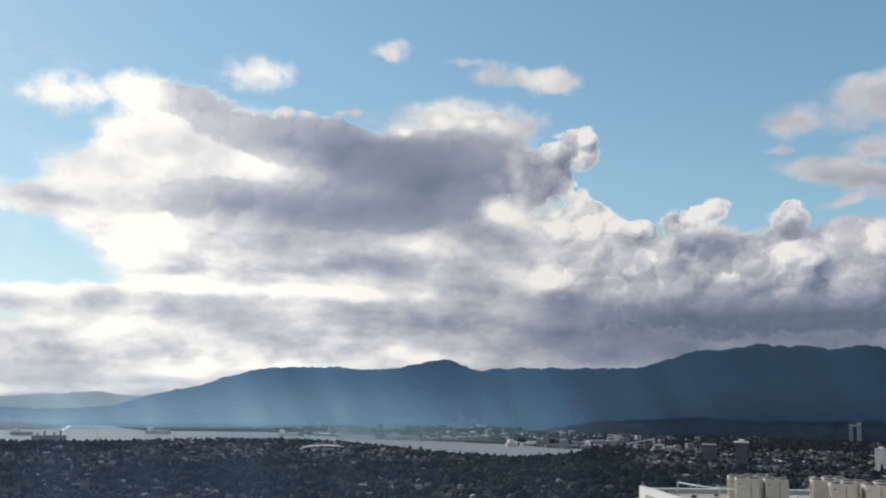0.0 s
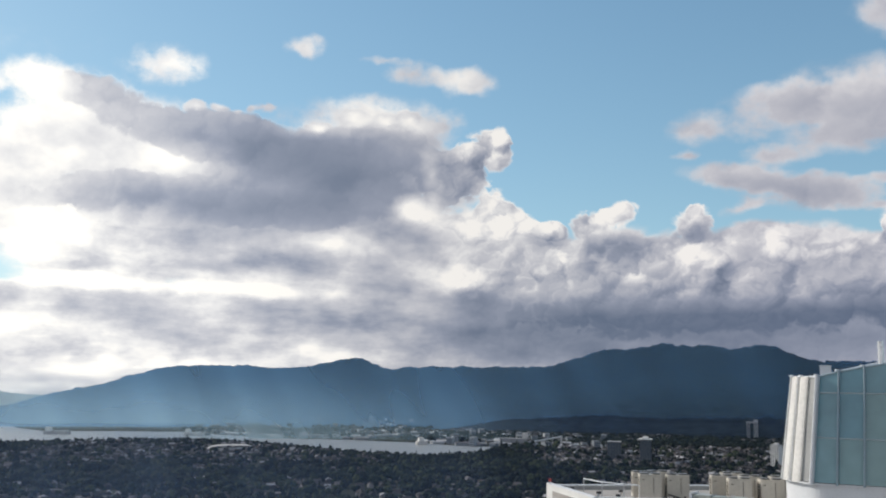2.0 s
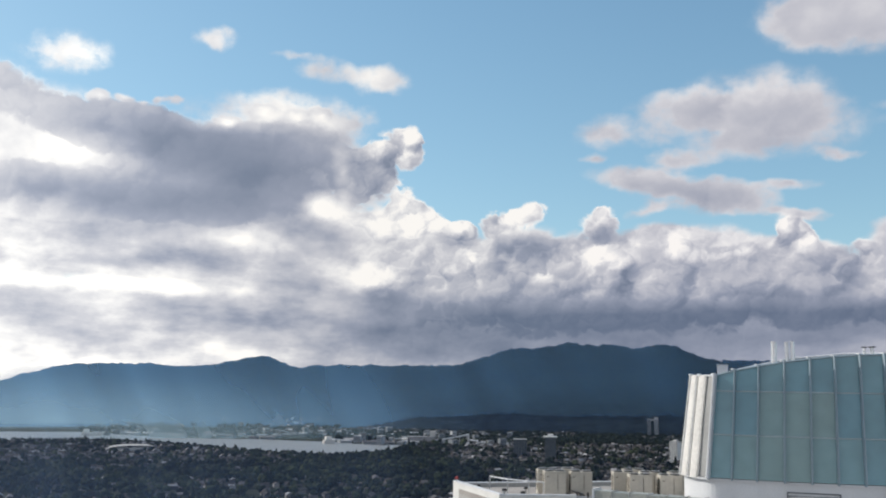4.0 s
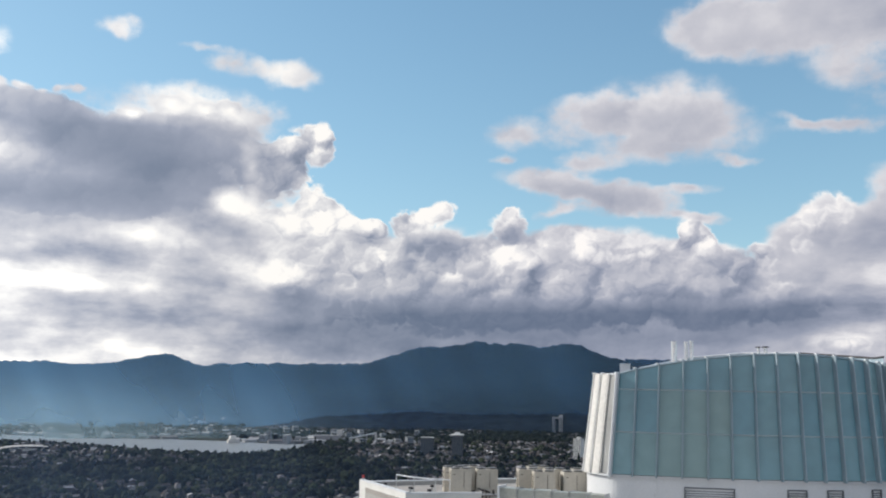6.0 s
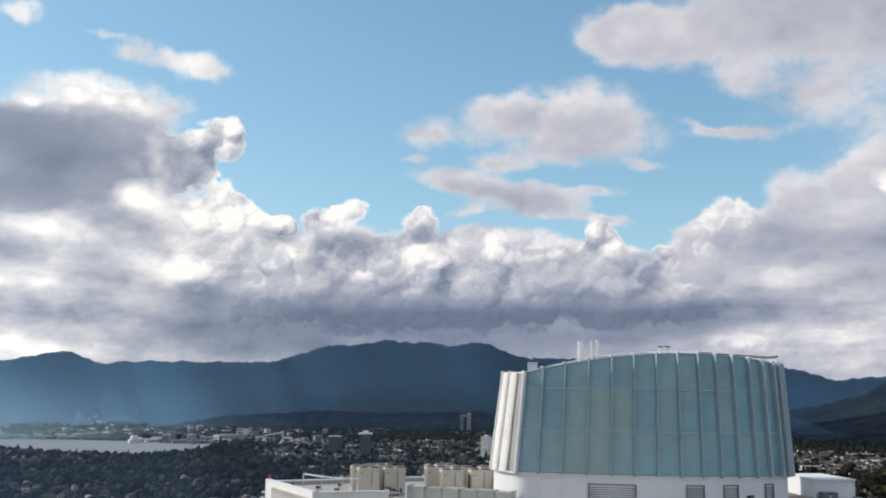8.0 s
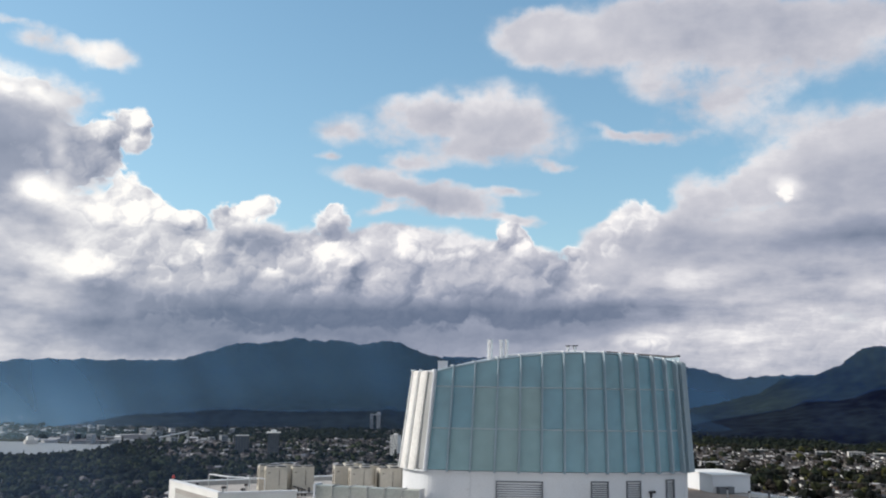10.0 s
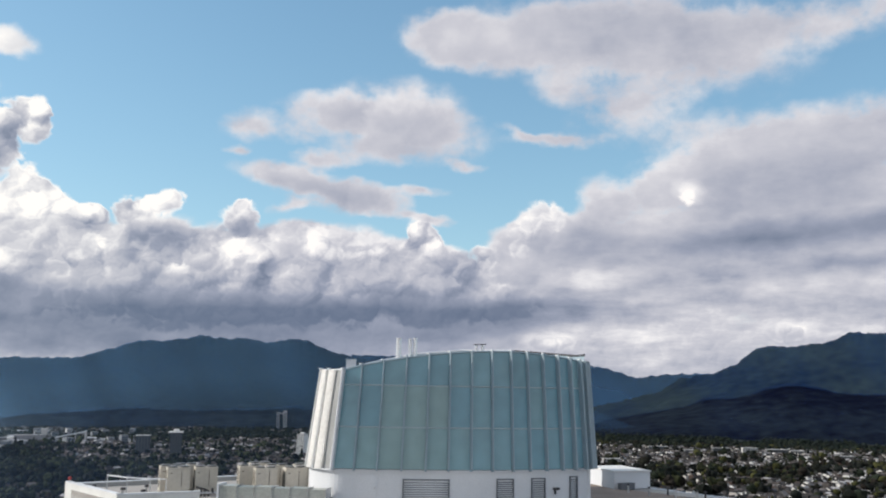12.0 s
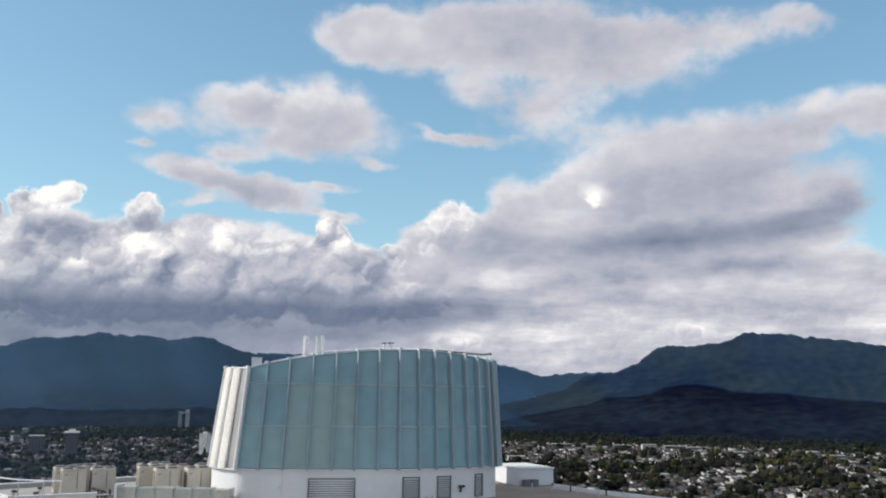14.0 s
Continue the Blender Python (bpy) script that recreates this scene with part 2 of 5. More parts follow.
shade(15.5, 10.3, 2.74, 1.12, -2, 0.12)
shade(21.0, 10.3, 1.55, 1.08, -3, 0.12)
shade(19.0, 7.9, 3.34, 1.30, 18, 0.1)
shade(-11.4, 0.8, 11.06, 0.71, 1, 0.25)
shade(-22.4, -0.7, 9.79, 0.57, 1, 0.3)
shade(-18.0, 2.7, 18.06, 4.47, 2, 0.18)
shade(-9.8, 4.6, 12.82, 2.59, 2, 0.08)
shade(-6.3, 1.3, 12.93, 1.55, 1, 0.12)
shade(-22.9, 6.1, 9.00, 2.91, 4, 0.15)
shade(-12.6, 5.6, 16.14, 0.62, -1, 0.3)
shade(-0.3, 15.9, 4.35, 0.83, 1, 0.2)
shade(1.6, 16.8, 6.50, 1.30, 0, 0.18)
shade(-3.2, 15.5, 3.25, 0.73, 2, 0.2)
shade(9.4, 8.1, 5.71, 2.86, -0, 0.16)
shade(3.7, 15.7, 1.89, 0.73, -0, 0.25)
shade(8.9, 14.7, 1.27, 2.06, -1, 0.2)
shade(7.3, 14.9, 2.40, 1.03, 19, 0.1)
shade(3.9, 10.6, 2.40, 1.47, 0, 0.4)
shade(4.7, 13.0, 0.75, 2.09, 10, 0.25)
shade(29.2, 4.5, 12.72, 2.06, 0, -0.18)
shade(36.8, 4.0, 8.54, 1.24, 8, -0.2)
shade(15.3, 4.0, 10.52, 2.10, 1, -0.16)
shade(20.6, 2.8, 18.37, 2.09, 1, -0.16)
shade(30.9, 2.8, 12.51, 1.53, 0, -0.16)
shade(10.1, 2.6, 7.73, 1.55, 1, -0.12)
shade(20.5, 7.9, 4.25, 1.48, 21, 0.12)
shade(25.8, 8.5, 3.15, 0.94, -0, 0.1)
shade(32.3, 9.1, 1.51, 1.02, -1, 0.16)
shade(29.6, 8.1, 5.64, 0.83, -1, 0.06)
shade(15.9, 10.3, 3.21, 1.32, 1, 0.2)
shade(21.2, 10.4, 1.87, 1.32, 0, 0.2)
shade(10.2, 9.8, 3.15, 1.30, 2, 0.2)
shade(6.2, 6.3, 3.05, 1.03, 2, 0.2)
shade(28.7, 17.6, 6.35, 1.26, -2, 0.16)
shade(31.1, 14.2, 6.18, 0.71, -2, -0.06)
shade(31.1, 15.7, 4.65, 1.01, -3, -0.04)
shade(23.0, 12.8, 3.75, 0.52, -0, 0.12)
shade(40.1, 2.9, 2.26, 0.49, -0, 0.25)
shade(25.8, 11.9, 4.76, 0.63, -9, -0.05)
shade(53.7, 8.9, 16.54, 1.33, 4, -0.28)
shade(61.8, 10.1, 5.50, 1.27, 12, -0.32)
shade(41.6, 4.7, 6.33, 1.47, 1, -0.28)
shade(32.9, 4.2, 10.42, 1.88, 1, -0.25)
shade(55.5, 12.1, 8.95, 2.27, 8, -0.12)
shade(60.4, 13.1, 5.65, 0.98, 8, -0.1)
shade(46.9, 13.0, 5.83, 1.66, 19, 0.12)
shade(43.4, 6.7, 3.70, 0.95, 0, 0.2)
shade(49.0, 11.7, 0.94, 0.83, -1, 0.3)
shade(40.6, 2.6, 2.36, 0.52, 1, 0.25)
shade(54.3, 3.7, 2.07, 0.66, -0, 0.28)
shade(37.4, 21.5, 6.62, 2.00, 1, 0.08)
shade(62.0, 16.4, 6.04, 0.96, 9, 0.1)
shade(40.3, 10.1, 2.03, 1.32, 1, 0.15)
shade(46.9, 21.1, 10.84, 1.99, -2, -0.1)
shade(50.5, 19.0, 6.34, 1.50, -3, -0.08)
shade(55.3, 6.0, 9.80, 0.71, -1, 0.1)
shade(58.6, 7.3, 9.49, 0.80, 2, -0.12)
shade(17.0, 8.4, 3.17, 1.23, 0, -0.2)
shade(22.8, 9.1, 2.11, 0.70, 0, -0.08)
shade(11.7, 8.4, 1.76, 1.06, 0, -0.06)
# single cumulus heads, and edges that the light comes through
head(16.8, 10.7, 0.70, 0.34)
head(15.2, 10.4, 0.77, 0.32)
head(14.2, 9.8, 0.63, 0.25)
head(21.1, 10.2, 0.85, 0.28)
head(21.1, 10.7, 0.46, 0.3)
head(8.8, 10.8, 0.92, 0.3)
head(10.7, 10.0, 0.56, 0.3)
head(12.3, 9.5, 0.63, 0.28)
head(9.2, 15.0, 0.48, 0.34)
head(8.2, 14.9, 0.70, 0.30)
head(7.3, 14.2, 0.75, 0.26)
head(19.3, 8.1, 0.63, 0.3)
head(20.7, 7.9, 0.77, 0.32)
head(22.1, 7.5, 0.63, 0.25)
head(18.6, 7.4, 0.70, 0.25)
head(15.9, 6.8, 0.70, 0.28)
head(12.9, 7.6, 0.46, 0.25)
head(11.5, 6.9, 0.49, 0.28)
head(6.9, 6.3, 1.06, 0.34)
head(7.4, 9.4, 0.92, 0.22)
head(25.4, 8.1, 0.77, 0.32)
head(26.7, 7.5, 0.70, 0.26)
head(28.2, 7.9, 0.63, 0.22)
head(29.7, 8.0, 0.56, 0.2)
head(32.1, 9.2, 0.85, 0.3)
head(32.9, 8.4, 0.77, 0.24)
head(31.1, 8.2, 0.63, 0.2)
head(3.4, 10.6, 0.92, 0.34)
head(17.3, 6.6, 0.77, 0.26)
head(39.7, 10.2, 1.20, 0.16)
head(38.3, 8.9, 1.06, 0.12)
head(36.2, 7.9, 0.77, 0.2)
head(48.5, 11.6, 0.63, 0.2)
rim(-10.0, 16.3, 0.49, 0.32, 0.18)
rim(-8.7, 16.4, 0.46, 0.28, 0.18)
rim(-7.7, 16.3, 0.35, 0.25, 0.18)
rim(-6.7, 16.5, 0.46, 0.28, 0.18)
rim(-5.8, 16.5, 0.39, 0.28, 0.18)
rim(-0.3, 16.1, 0.92, 0.56, 0.18)
rim(1.7, 15.9, 0.77, 0.49, 0.18)
rim(3.1, 16.1, 0.63, 0.49, 0.18)
rim(-2.7, 15.5, 0.56, 0.42, 0.25)


light = wmath("MINIMUM", wmath("MAXIMUM", light, -0.36), 0.40)
ragged = wvec("ADD", wvec("MULTIPLY", flat, (1.0, 1.12, 0)), wvec("MULTIPLY", wvec("SUBTRACT", wnoise(flat, 0.7, 3.0, 0.5).outputs["Color"], (0.5, 0.5, 0.5)), (2.1, 1.9, 0)))
ragged = wvec("ADD", ragged, wvec("MULTIPLY", wvec("SUBTRACT", wnoise(flat, 2.2, 3.0, 0.5).outputs["Color"], (0.5, 0.5, 0.5)), (0.55, 0.5, 0)))


def billow(shift, sizes):
    """Rounded heaps on heaps, about 0 to 1."""
    total = None
    for k, (scale, weight) in enumerate(sizes):
        cells = WT.nodes.new("ShaderNodeTexVoronoi")
        cells.voronoi_dimensions, cells.feature = "2D", "SMOOTH_F1"
        at_ = wvec("ADD", ragged, tuple(v * 0.42 / scale + 31.0 * scale for v in shift))
        WT.links.new(at_, cells.inputs["Vector"])
        cells.inputs["Scale"].default_value, cells.inputs["Smoothness"].default_value = scale, 0.42
        dome = wmath("MULTIPLY", cells.outputs["Distance"], cells.outputs["Distance"])
        total = wmath("MULTIPLY_ADD", dome, -1.7 * weight, 1.0 if total is None else total)
    return total


LARGE, SMALL = ((0.26, 0.44), (0.60, 0.40)), ((1.25, 0.22), (2.7, 0.11))
heaps, crinkle = billow((0, 0, 0), LARGE), billow((0, 0, 0), SMALL)
# the same heaps seen a little nearer to the sun: their difference is the lit side
relief = wmath("SUBTRACT", heaps, billow((-0.45, 0.6, 0), LARGE))
knobs = wmath("SUBTRACT", crinkle, billow((-0.45, 0.6, 0), SMALL))
heaps = wmath("ADD", heaps, wmath("SUBTRACT", crinkle, 1.0))
# deep in thick grey cloud the heaps show less
relief = wmath("MULTIPLY", relief, wstep(light, -0.36, 0.05, 0.28, 1.0))
# and the flat, shaded undersides of the bank are smooth
relief = wmath("MULTIPLY", relief, wmath("MULTIPLY", wstep(height, 3.6, 6.6, 0.25, 1.0), wstep(wnoise(flat, 0.16, 2.0).outputs["Fac"], 0.36, 0.60, 0.35, 1.25)))
# towards the sun the clouds are seen against the light: smooth grey bodies, bright rims
sunward = wstep(bearing, 9.0, 3.0)
relief = wmath("MULTIPLY", relief, wmath("MULTIPLY_ADD", sunward, -0.72, 1.0))
knobs = wmath("MULTIPLY", wmath("MULTIPLY", knobs, wstep(light, -0.3, 0.12, 0.25, 1.0)), wmath("MULTIPLY_ADD", sunward, -0.8, 1.0))
tilted = WT.nodes.new("ShaderNodeMapping")
WT.links.new(streaky, tilted.inputs["Vector"])
tilted.inputs["Rotation"].default_value = (0.4, 0.5, 0.1)
wisps = wnoise(tilted.outputs[0], 0.30, 4.0, 0.5).outputs["Fac"]
# low layers are drawn out level by their distance
drawn = wn("ShaderNodeCombineXYZ", i0=wmath("MULTIPLY", bearing, 0.42), i1=lifted, i2=4.0).outputs[0]
streaks = wnoise(drawn, 0.42, 6.0, 0.62).outputs["Fac"]
# the rest of the sky, outside the view, carries the same broken cloud
beyond = wstep(wmath("ABSOLUTE", wmath("SUBTRACT", bearing, 20.0)), 56.0, 80.0)
above = wstep(height, 26.0, 34.0)
around = wmath("MULTIPLY", wmath("MAXIMUM", beyond, above), wstep(wnoise(flat, 0.05, 5.0).outputs["Fac"], 0.40, 0.62))
low = wstep(height, 4.0, 0.5, 0.0, 0.85)
glare = wstep(bearing, 0.0, -45.0, 0.0, 0.34)
fray = wmath("MULTIPLY_ADD", wnoise(streaky, 0.9, 5.0, 0.6).outputs["Fac"], 1.1, -0.55)
spread = wmath("ADD", wmath("ADD", cover, around), wmath("MAXIMUM", low, glare))
thin = wmath("MULTIPLY_ADD", wmath("MULTIPLY_ADD", wisps, 1.1, -0.55), wmath("MULTIPLY", spread, 2.0, clamp=True), spread)
thick = wmath("MULTIPLY_ADD", wmath("MULTIPLY_ADD", heaps, 1.35, -0.85), wmath("MULTIPLY", pile, 2.2, clamp=True), pile)
thin = wmath("MULTIPLY_ADD", fray, wmath("MULTIPLY", wmath("MULTIPLY", spread, wstep(bearing, 10.0, 20.0, 1.0, 0.75)), wstep(height, 8.0, 12.0, 0.35, 1.7), clamp=True), thin)
veil = wstep(thin, 0.12, wstep(height, 9.0, 13.0, 0.62, 0.95))
mass = wstep(thick, 0.16, wmath("MULTIPLY_ADD", sunward, 0.18, 0.60))
bank = wmath("MULTIPLY", wstep(height, 8.0, 11.0, 0.50, 0.06), wmath("MAXIMUM", wstep(bearing, 30.0, 42.0, 1.0, 0.12), wstep(height, 6.5, 4.5, 0.0, 0.5)))
back_tone = wmath("ADD", wstep(thin, 0.2, 1.3, 0.84, 0.70), wmath("MULTIPLY", relief, wmath("MULTIPLY", wmath("MULTIPLY", wstep(height, 8.0, 12.0, 0.62, 0.14), wmath("MAXIMUM", wstep(bearing, 30.0, 42.0, 1.0, 0.25), wstep(height, 6.5, 4.5, 0.0, 0.32))), wmath("MULTIPLY_ADD", sunward, -0.4, 1.0))))
back_tone = wmath("ADD", wmath("ADD", back_tone, wmath("MULTIPLY", wmath("SUBTRACT", wisps, 0.5), wmath("MULTIPLY", wstep(height, 6.0, 13.0, 0.95, 0.7), wmath("MULTIPLY_ADD", sunward, 0.55, 0.45)))), wmath("MULTIPLY", light, 0.9))
back_tone = wmath("MULTIPLY_ADD", wmath("SUBTRACT", streaks, 0.5), wmath("MAXIMUM", wmath("MULTIPLY", sunward, wstep(height, 11.0, 7.0, 0.0, 0.55)), wmath("MULTIPLY", wstep(bearing, 36.0, 42.0), wstep(height, 10.0, 4.0, 0.25, 0.8))), back_tone)
back_tone = wmath("MULTIPLY_ADD", knobs, bank, back_tone)
edge_tone = wstep(thick, 0.24, wmath("MULTIPLY_ADD", sunward, -0.22, 0.75), wmath("MULTIPLY_ADD", veil, -0.22, 0.97), 0.62)
front_tone = wmath("ADD", wmath("ADD", edge_tone, wmath("MULTIPLY_ADD", knobs, 0.48, wmath("MULTIPLY", relief, 0.74))), light)
# hollows between the heaps get less light
front_tone = wmath("MULTIPLY_ADD", wmath("SUBTRACT", heaps, 0.62), wmath("MULTIPLY", wmath("MULTIPLY_ADD", sunward, -0.14, 0.22), wstep(light, -0.36, 0.05, 0.2, 1.0)), front_tone)


# lit through from behind near the sun, cooler away from it
warm, cool = wstep(bearing, 8.0, -14.0), wstep(bearing, 12.0, 26.0)
glow = wn("ShaderNodeCombineXYZ", i0=wmath("MULTIPLY_ADD", cool, -0.005, wmath("MULTIPLY_ADD", warm, 0.24, 1.0)),
          i1=wmath("MULTIPLY_ADD", cool, -0.015, wmath("MULTIPLY_ADD", warm, 0.24, 1.0)),
          i2=wmath("MULTIPLY_ADD", cool, 0.0, wmath("MULTIPLY_ADD", warm, 0.22, 1.0))).outputs[0]


def cloud_colour(tone):
    ramp = WT.nodes.new("ShaderNodeValToRGB")
    stops = ((0.0, (0.05, 0.073, 0.135)), (0.25, (0.155, 0.198, 0.285)), (0.5, (0.335, 0.37, 0.465)), (0.75, (0.615, 0.623, 0.675)), (0.9, (0.86, 0.855, 0.865)), (1.0, (1.06, 1.03, 0.99)))
    while len(ramp.color_ramp.elements) < len(stops):
        ramp.color_ramp.elements.new(0.5)
    for e, (at_, rgb) in zip(ramp.color_ramp.elements, stops):
        e.position, e.color = at_, (*rgb, 1)
    WT.links.new(tone, ramp.inputs[0])
    return wvec("MULTIPLY", ramp.outputs[0], glow)


def blend(fac, a, b):
    mix = WT.nodes.new("ShaderNodeMix")
    mix.data_type = "RGBA"
    for slot, value in ((0, fac), (6, a), (7, b)):
        WT.links.new(value, mix.inputs[slot])
    return mix.outputs[2]


sky = WT.nodes.new("ShaderNodeTexSky")
sky.sky_type, sky.sun_disc = "NISHITA", False
sky.sun_elevation, sky.sun_rotation = radians(SUN_EL), radians(SUN_AZ)
sky.altitude, sky.air_density, sky.dust_density, sky.ozone_density = 100, 1.0, 0.4, 1.3
SKY = 0.112
clear = wvec("MULTIPLY", sky.outputs[0], (1.55 * SKY, 1.98 * SKY, 2.02 * SKY))
# haze evens out the brightest part of the sky round the sun
clear = wvec("DIVIDE", clear, wvec("MULTIPLY_ADD", clear, (0.55, 0.45, 0.40)))
shown = blend(mass, blend(veil, clear, cloud_colour(back_tone)), cloud_colour(front_tone))
back = WT.nodes.new("ShaderNodeBackground")
WT.links.new(shown, back.inputs["Color"])
back.inputs["Strength"].default_value = 1.0
WT.links.new(back.outputs[0], WT.nodes.new("ShaderNodeOutputWorld").inputs["Surface"])

sun = new("sun", bpy.data.lights.new("sun", "SUN"))
sun.data.energy, sun.data.angle, sun.data.color = 4.2, radians(0.6), (1.0, 0.93, 0.84)
a, e = radians(SUN_AZ), radians(SUN_EL)
TO_SUN = Vector((math.sin(a) * math.cos(e), math.cos(a) * math.cos(e), math.sin(e)))
sun.matrix_world = look((0, 0, 600), Vector((0, 0, 600)) - TO_SUN)

# ---- materials ----
def surface(name, rgb, rough=0.7, metal=0.0, grain=8.0, stain=0.6, amount=0.12, bump=0.15, tones=(), island=False):
    """A painted, rendered or metal surface: grain and stains at two sizes, fine relief; tones: colours that repeats take by chance."""
    m = bpy.data.materials.new(name)
    m.use_nodes = True
    nt = m.node_tree
    b = nt.nodes["Principled BSDF"]
    b.inputs["Roughness"].default_value, b.inputs["Metallic"].default_value = rough, metal
    b.inputs["Specular IOR Level"].default_value = 0.5 if rough < 0.75 else 0.05
    co = nt.nodes.new("ShaderNodeTexCoord").outputs["Object"]

    def noise_at(scale, detail):
        n = nt.nodes.new("ShaderNodeTexNoise")
        n.inputs["Scale"].default_value, n.inputs["Detail"].default_value = scale, detail
        nt.links.new(co, n.inputs["Vector"])
        return n.outputs["Fac"]

    small, large = noise_at(grain, 4.0), noise_at(stain, 3.0)
    add = nt.nodes.new("ShaderNodeMath")
    add.operation = "ADD"
    nt.links.new(small, add.inputs[0]), nt.links.new(large, add.inputs[1])
    span = nt.nodes.new("ShaderNodeMapRange")
    span.inputs[1].default_value, span.inputs[2].default_value = 0.6, 1.4
    span.inputs[3].default_value, span.inputs[4].default_value = 1 - amount * 2, 1 + amount
    nt.links.new(add.outputs[0], span.inputs[0])
    base = nt.nodes.new("ShaderNodeVectorMath")
    base.operation = "SCALE"
    if tones:
        pick = nt.nodes.new("ShaderNodeValToRGB")
        pick.color_ramp.interpolation = "CONSTANT"
        while len(pick.color_ramp.elements) < len(tones):
            pick.color_ramp.elements.new(0.5)
        for i, (e, c) in enumerate(zip(pick.color_ramp.elements, tones)):
            e.position, e.color = i / len(tones), (*c, 1)
        chance = nt.nodes.new("ShaderNodeNewGeometry").outputs["Random Per Island"] if island else nt.nodes.new("ShaderNodeObjectInfo").outputs["Random"]
        nt.links.new(chance, pick.inputs[0]), nt.links.new(pick.outputs[0], base.inputs[0])
    else:
        base.inputs[0].default_value = rgb
    nt.links.new(span.outputs[0], base.inputs["Scale"])
    nt.links.new(base.outputs[0], b.inputs["Base Color"])
    if bump:
        bp = nt.nodes.new("ShaderNodeBump")
        bp.inputs["Strength"].default_value, bp.inputs["Distance"].default_value = bump, 0.3 / grain
        nt.links.new(small, bp.inputs["Height"]), nt.links.new(bp.outputs[0], b.inputs["Normal"])
    return m


WHITE_PAINT = surface("white_paint", (0.67, 0.69, 0.715), 0.55, grain=14, stain=0.5, amount=0.06)
PARAPET = surface("parapet_render", (0.74, 0.74, 0.72), 0.7, grain=10, stain=0.7, amount=0.10)
DECK = surface("roof_gravel", (0.40, 0.38, 0.36), 0.9, grain=18, stain=0.35, amount=0.16, bump=0.5)
DECK_BROWN = surface("roof_membrane", (0.36, 0.29, 0.24), 0.85, grain=12, stain=0.5, amount=0.15, bump=0.3)
CASING = surface("beige_casing", (0.7, 0.64, 0.52), 0.5, grain=9, stain=1.2, amount=0.08, tones=((0.52, 0.485, 0.42), (0.48, 0.45, 0.39), (0.56, 0.525, 0.46)))
GRILLE = surface("fan_grille", (0.10, 0.10, 0.10), 0.6, 0.3, grain=20, stain=2)
COIL = surface("coil_fins", (0.13, 0.12, 0.10), 0.6, 0.4, grain=30, stain=2)
STEEL = surface("galvanised_steel", (0.62, 0.63, 0.64), 0.35, 0.9, grain=12, stain=1.5, amount=0.12)
PALE_METAL = surface("pale_cladding_metal", (0.80, 0.80, 0.79), 0.45, 0.05, grain=6, stain=0.5, amount=0.1)
CLADDING = surface("grey_cladding", (0.30, 0.31, 0.31), 0.5, 0.05, grain=6, stain=0.5, amount=0.1)
BEIGE_METAL = surface("beige_cladding_metal", (0.70, 0.69, 0.66), 0.5, 0.05, grain=6, stain=0.5, amount=0.12)
FIN = surface("fin_metal", (0.33, 0.42, 0.475), 0.4, 0.25, grain=10, stain=0.5, amount=0.08)
TRANSOM = surface("transom_metal", (0.45, 0.54, 0.57), 0.4, 0.3, grain=10, stain=0.5, amount=0.08)
FLUE = surface("bright_flue", (0.85, 0.85, 0.85), 0.25, 0.8, grain=9, stain=1.0, amount=0.08)
LOUVRE = surface("louvre_metal", (0.15, 0.165, 0.185), 0.55, 0.1, grain=12, stain=1.0)
DUCT = surface("duct_cladding", (0.56, 0.60, 0.56), 0.45, 0.3, grain=7, stain=0.8, amount=0.14, tones=((0.40, 0.42, 0.39), (0.34, 0.365, 0.345), (0.45, 0.46, 0.43)))
DARK = surface("dark_rubber", (0.04, 0.04, 0.045), 0.7, grain=10, stain=1)
RED = surface("red_lens", (0.45, 0.05, 0.04), 0.35, grain=10, stain=1)
CONCRETE = surface("concrete", (0.42, 0.42, 0.41), 0.85, grain=4, stain=0.2, amount=0.15)


def glass_panel(name, tones):
    """Frosted cladding glass, a shade of its own for each pane, streaked by rain."""
    m = surface(name, (0.3, 0.4, 0.4), 0.30, 0.0, grain=1.3, stain=0.35, amount=0.10, bump=0.0, tones=tones)
    b = m.node_tree.nodes["Principled BSDF"]
    b.inputs["Coat Weight"].default_value, b.inputs["Coat Roughness"].default_value = 0.6, 0.12
    return m


GLASS = glass_panel("cladding_glass", ((0.18, 0.355, 0.425), (0.20, 0.37, 0.43), (0.17, 0.345, 0.42), (0.215, 0.38, 0.425), (0.19, 0.36, 0.42)))
GREEN_GLASS = glass_panel("green_cladding_glass", ((0.235, 0.38, 0.40), (0.25, 0.385, 0.395), (0.225, 0.375, 0.40)))
PANE = surface("window_glass", (0.05, 0.07, 0.09), 0.12, 0.0, grain=3, stain=0.4, bump=0.0)


# ---- building blocks ----
def part(name, bm, material, parent=None, label=""):
    me = bpy.data.meshes.new(name)
    bm.to_mesh(me)
    bm.free()
    me.materials.append(material)
    ob = new(name, me)
    ob.parent = parent
    return tagged(ob, label)


def shared(name, me, parent, m):
    """One more piece on a mesh that is there already."""
    ob = new(name, me)
    ob.parent, ob.matrix_basis = parent, m
    return ob


def thing(name, label, category, m=None, group="", kind=""):
    ob = new(name)
    ob.empty_display_size = 0.3
    if m is not None:
        ob.matrix_basis = m
    return tagged(ob, label, category, group, kind)


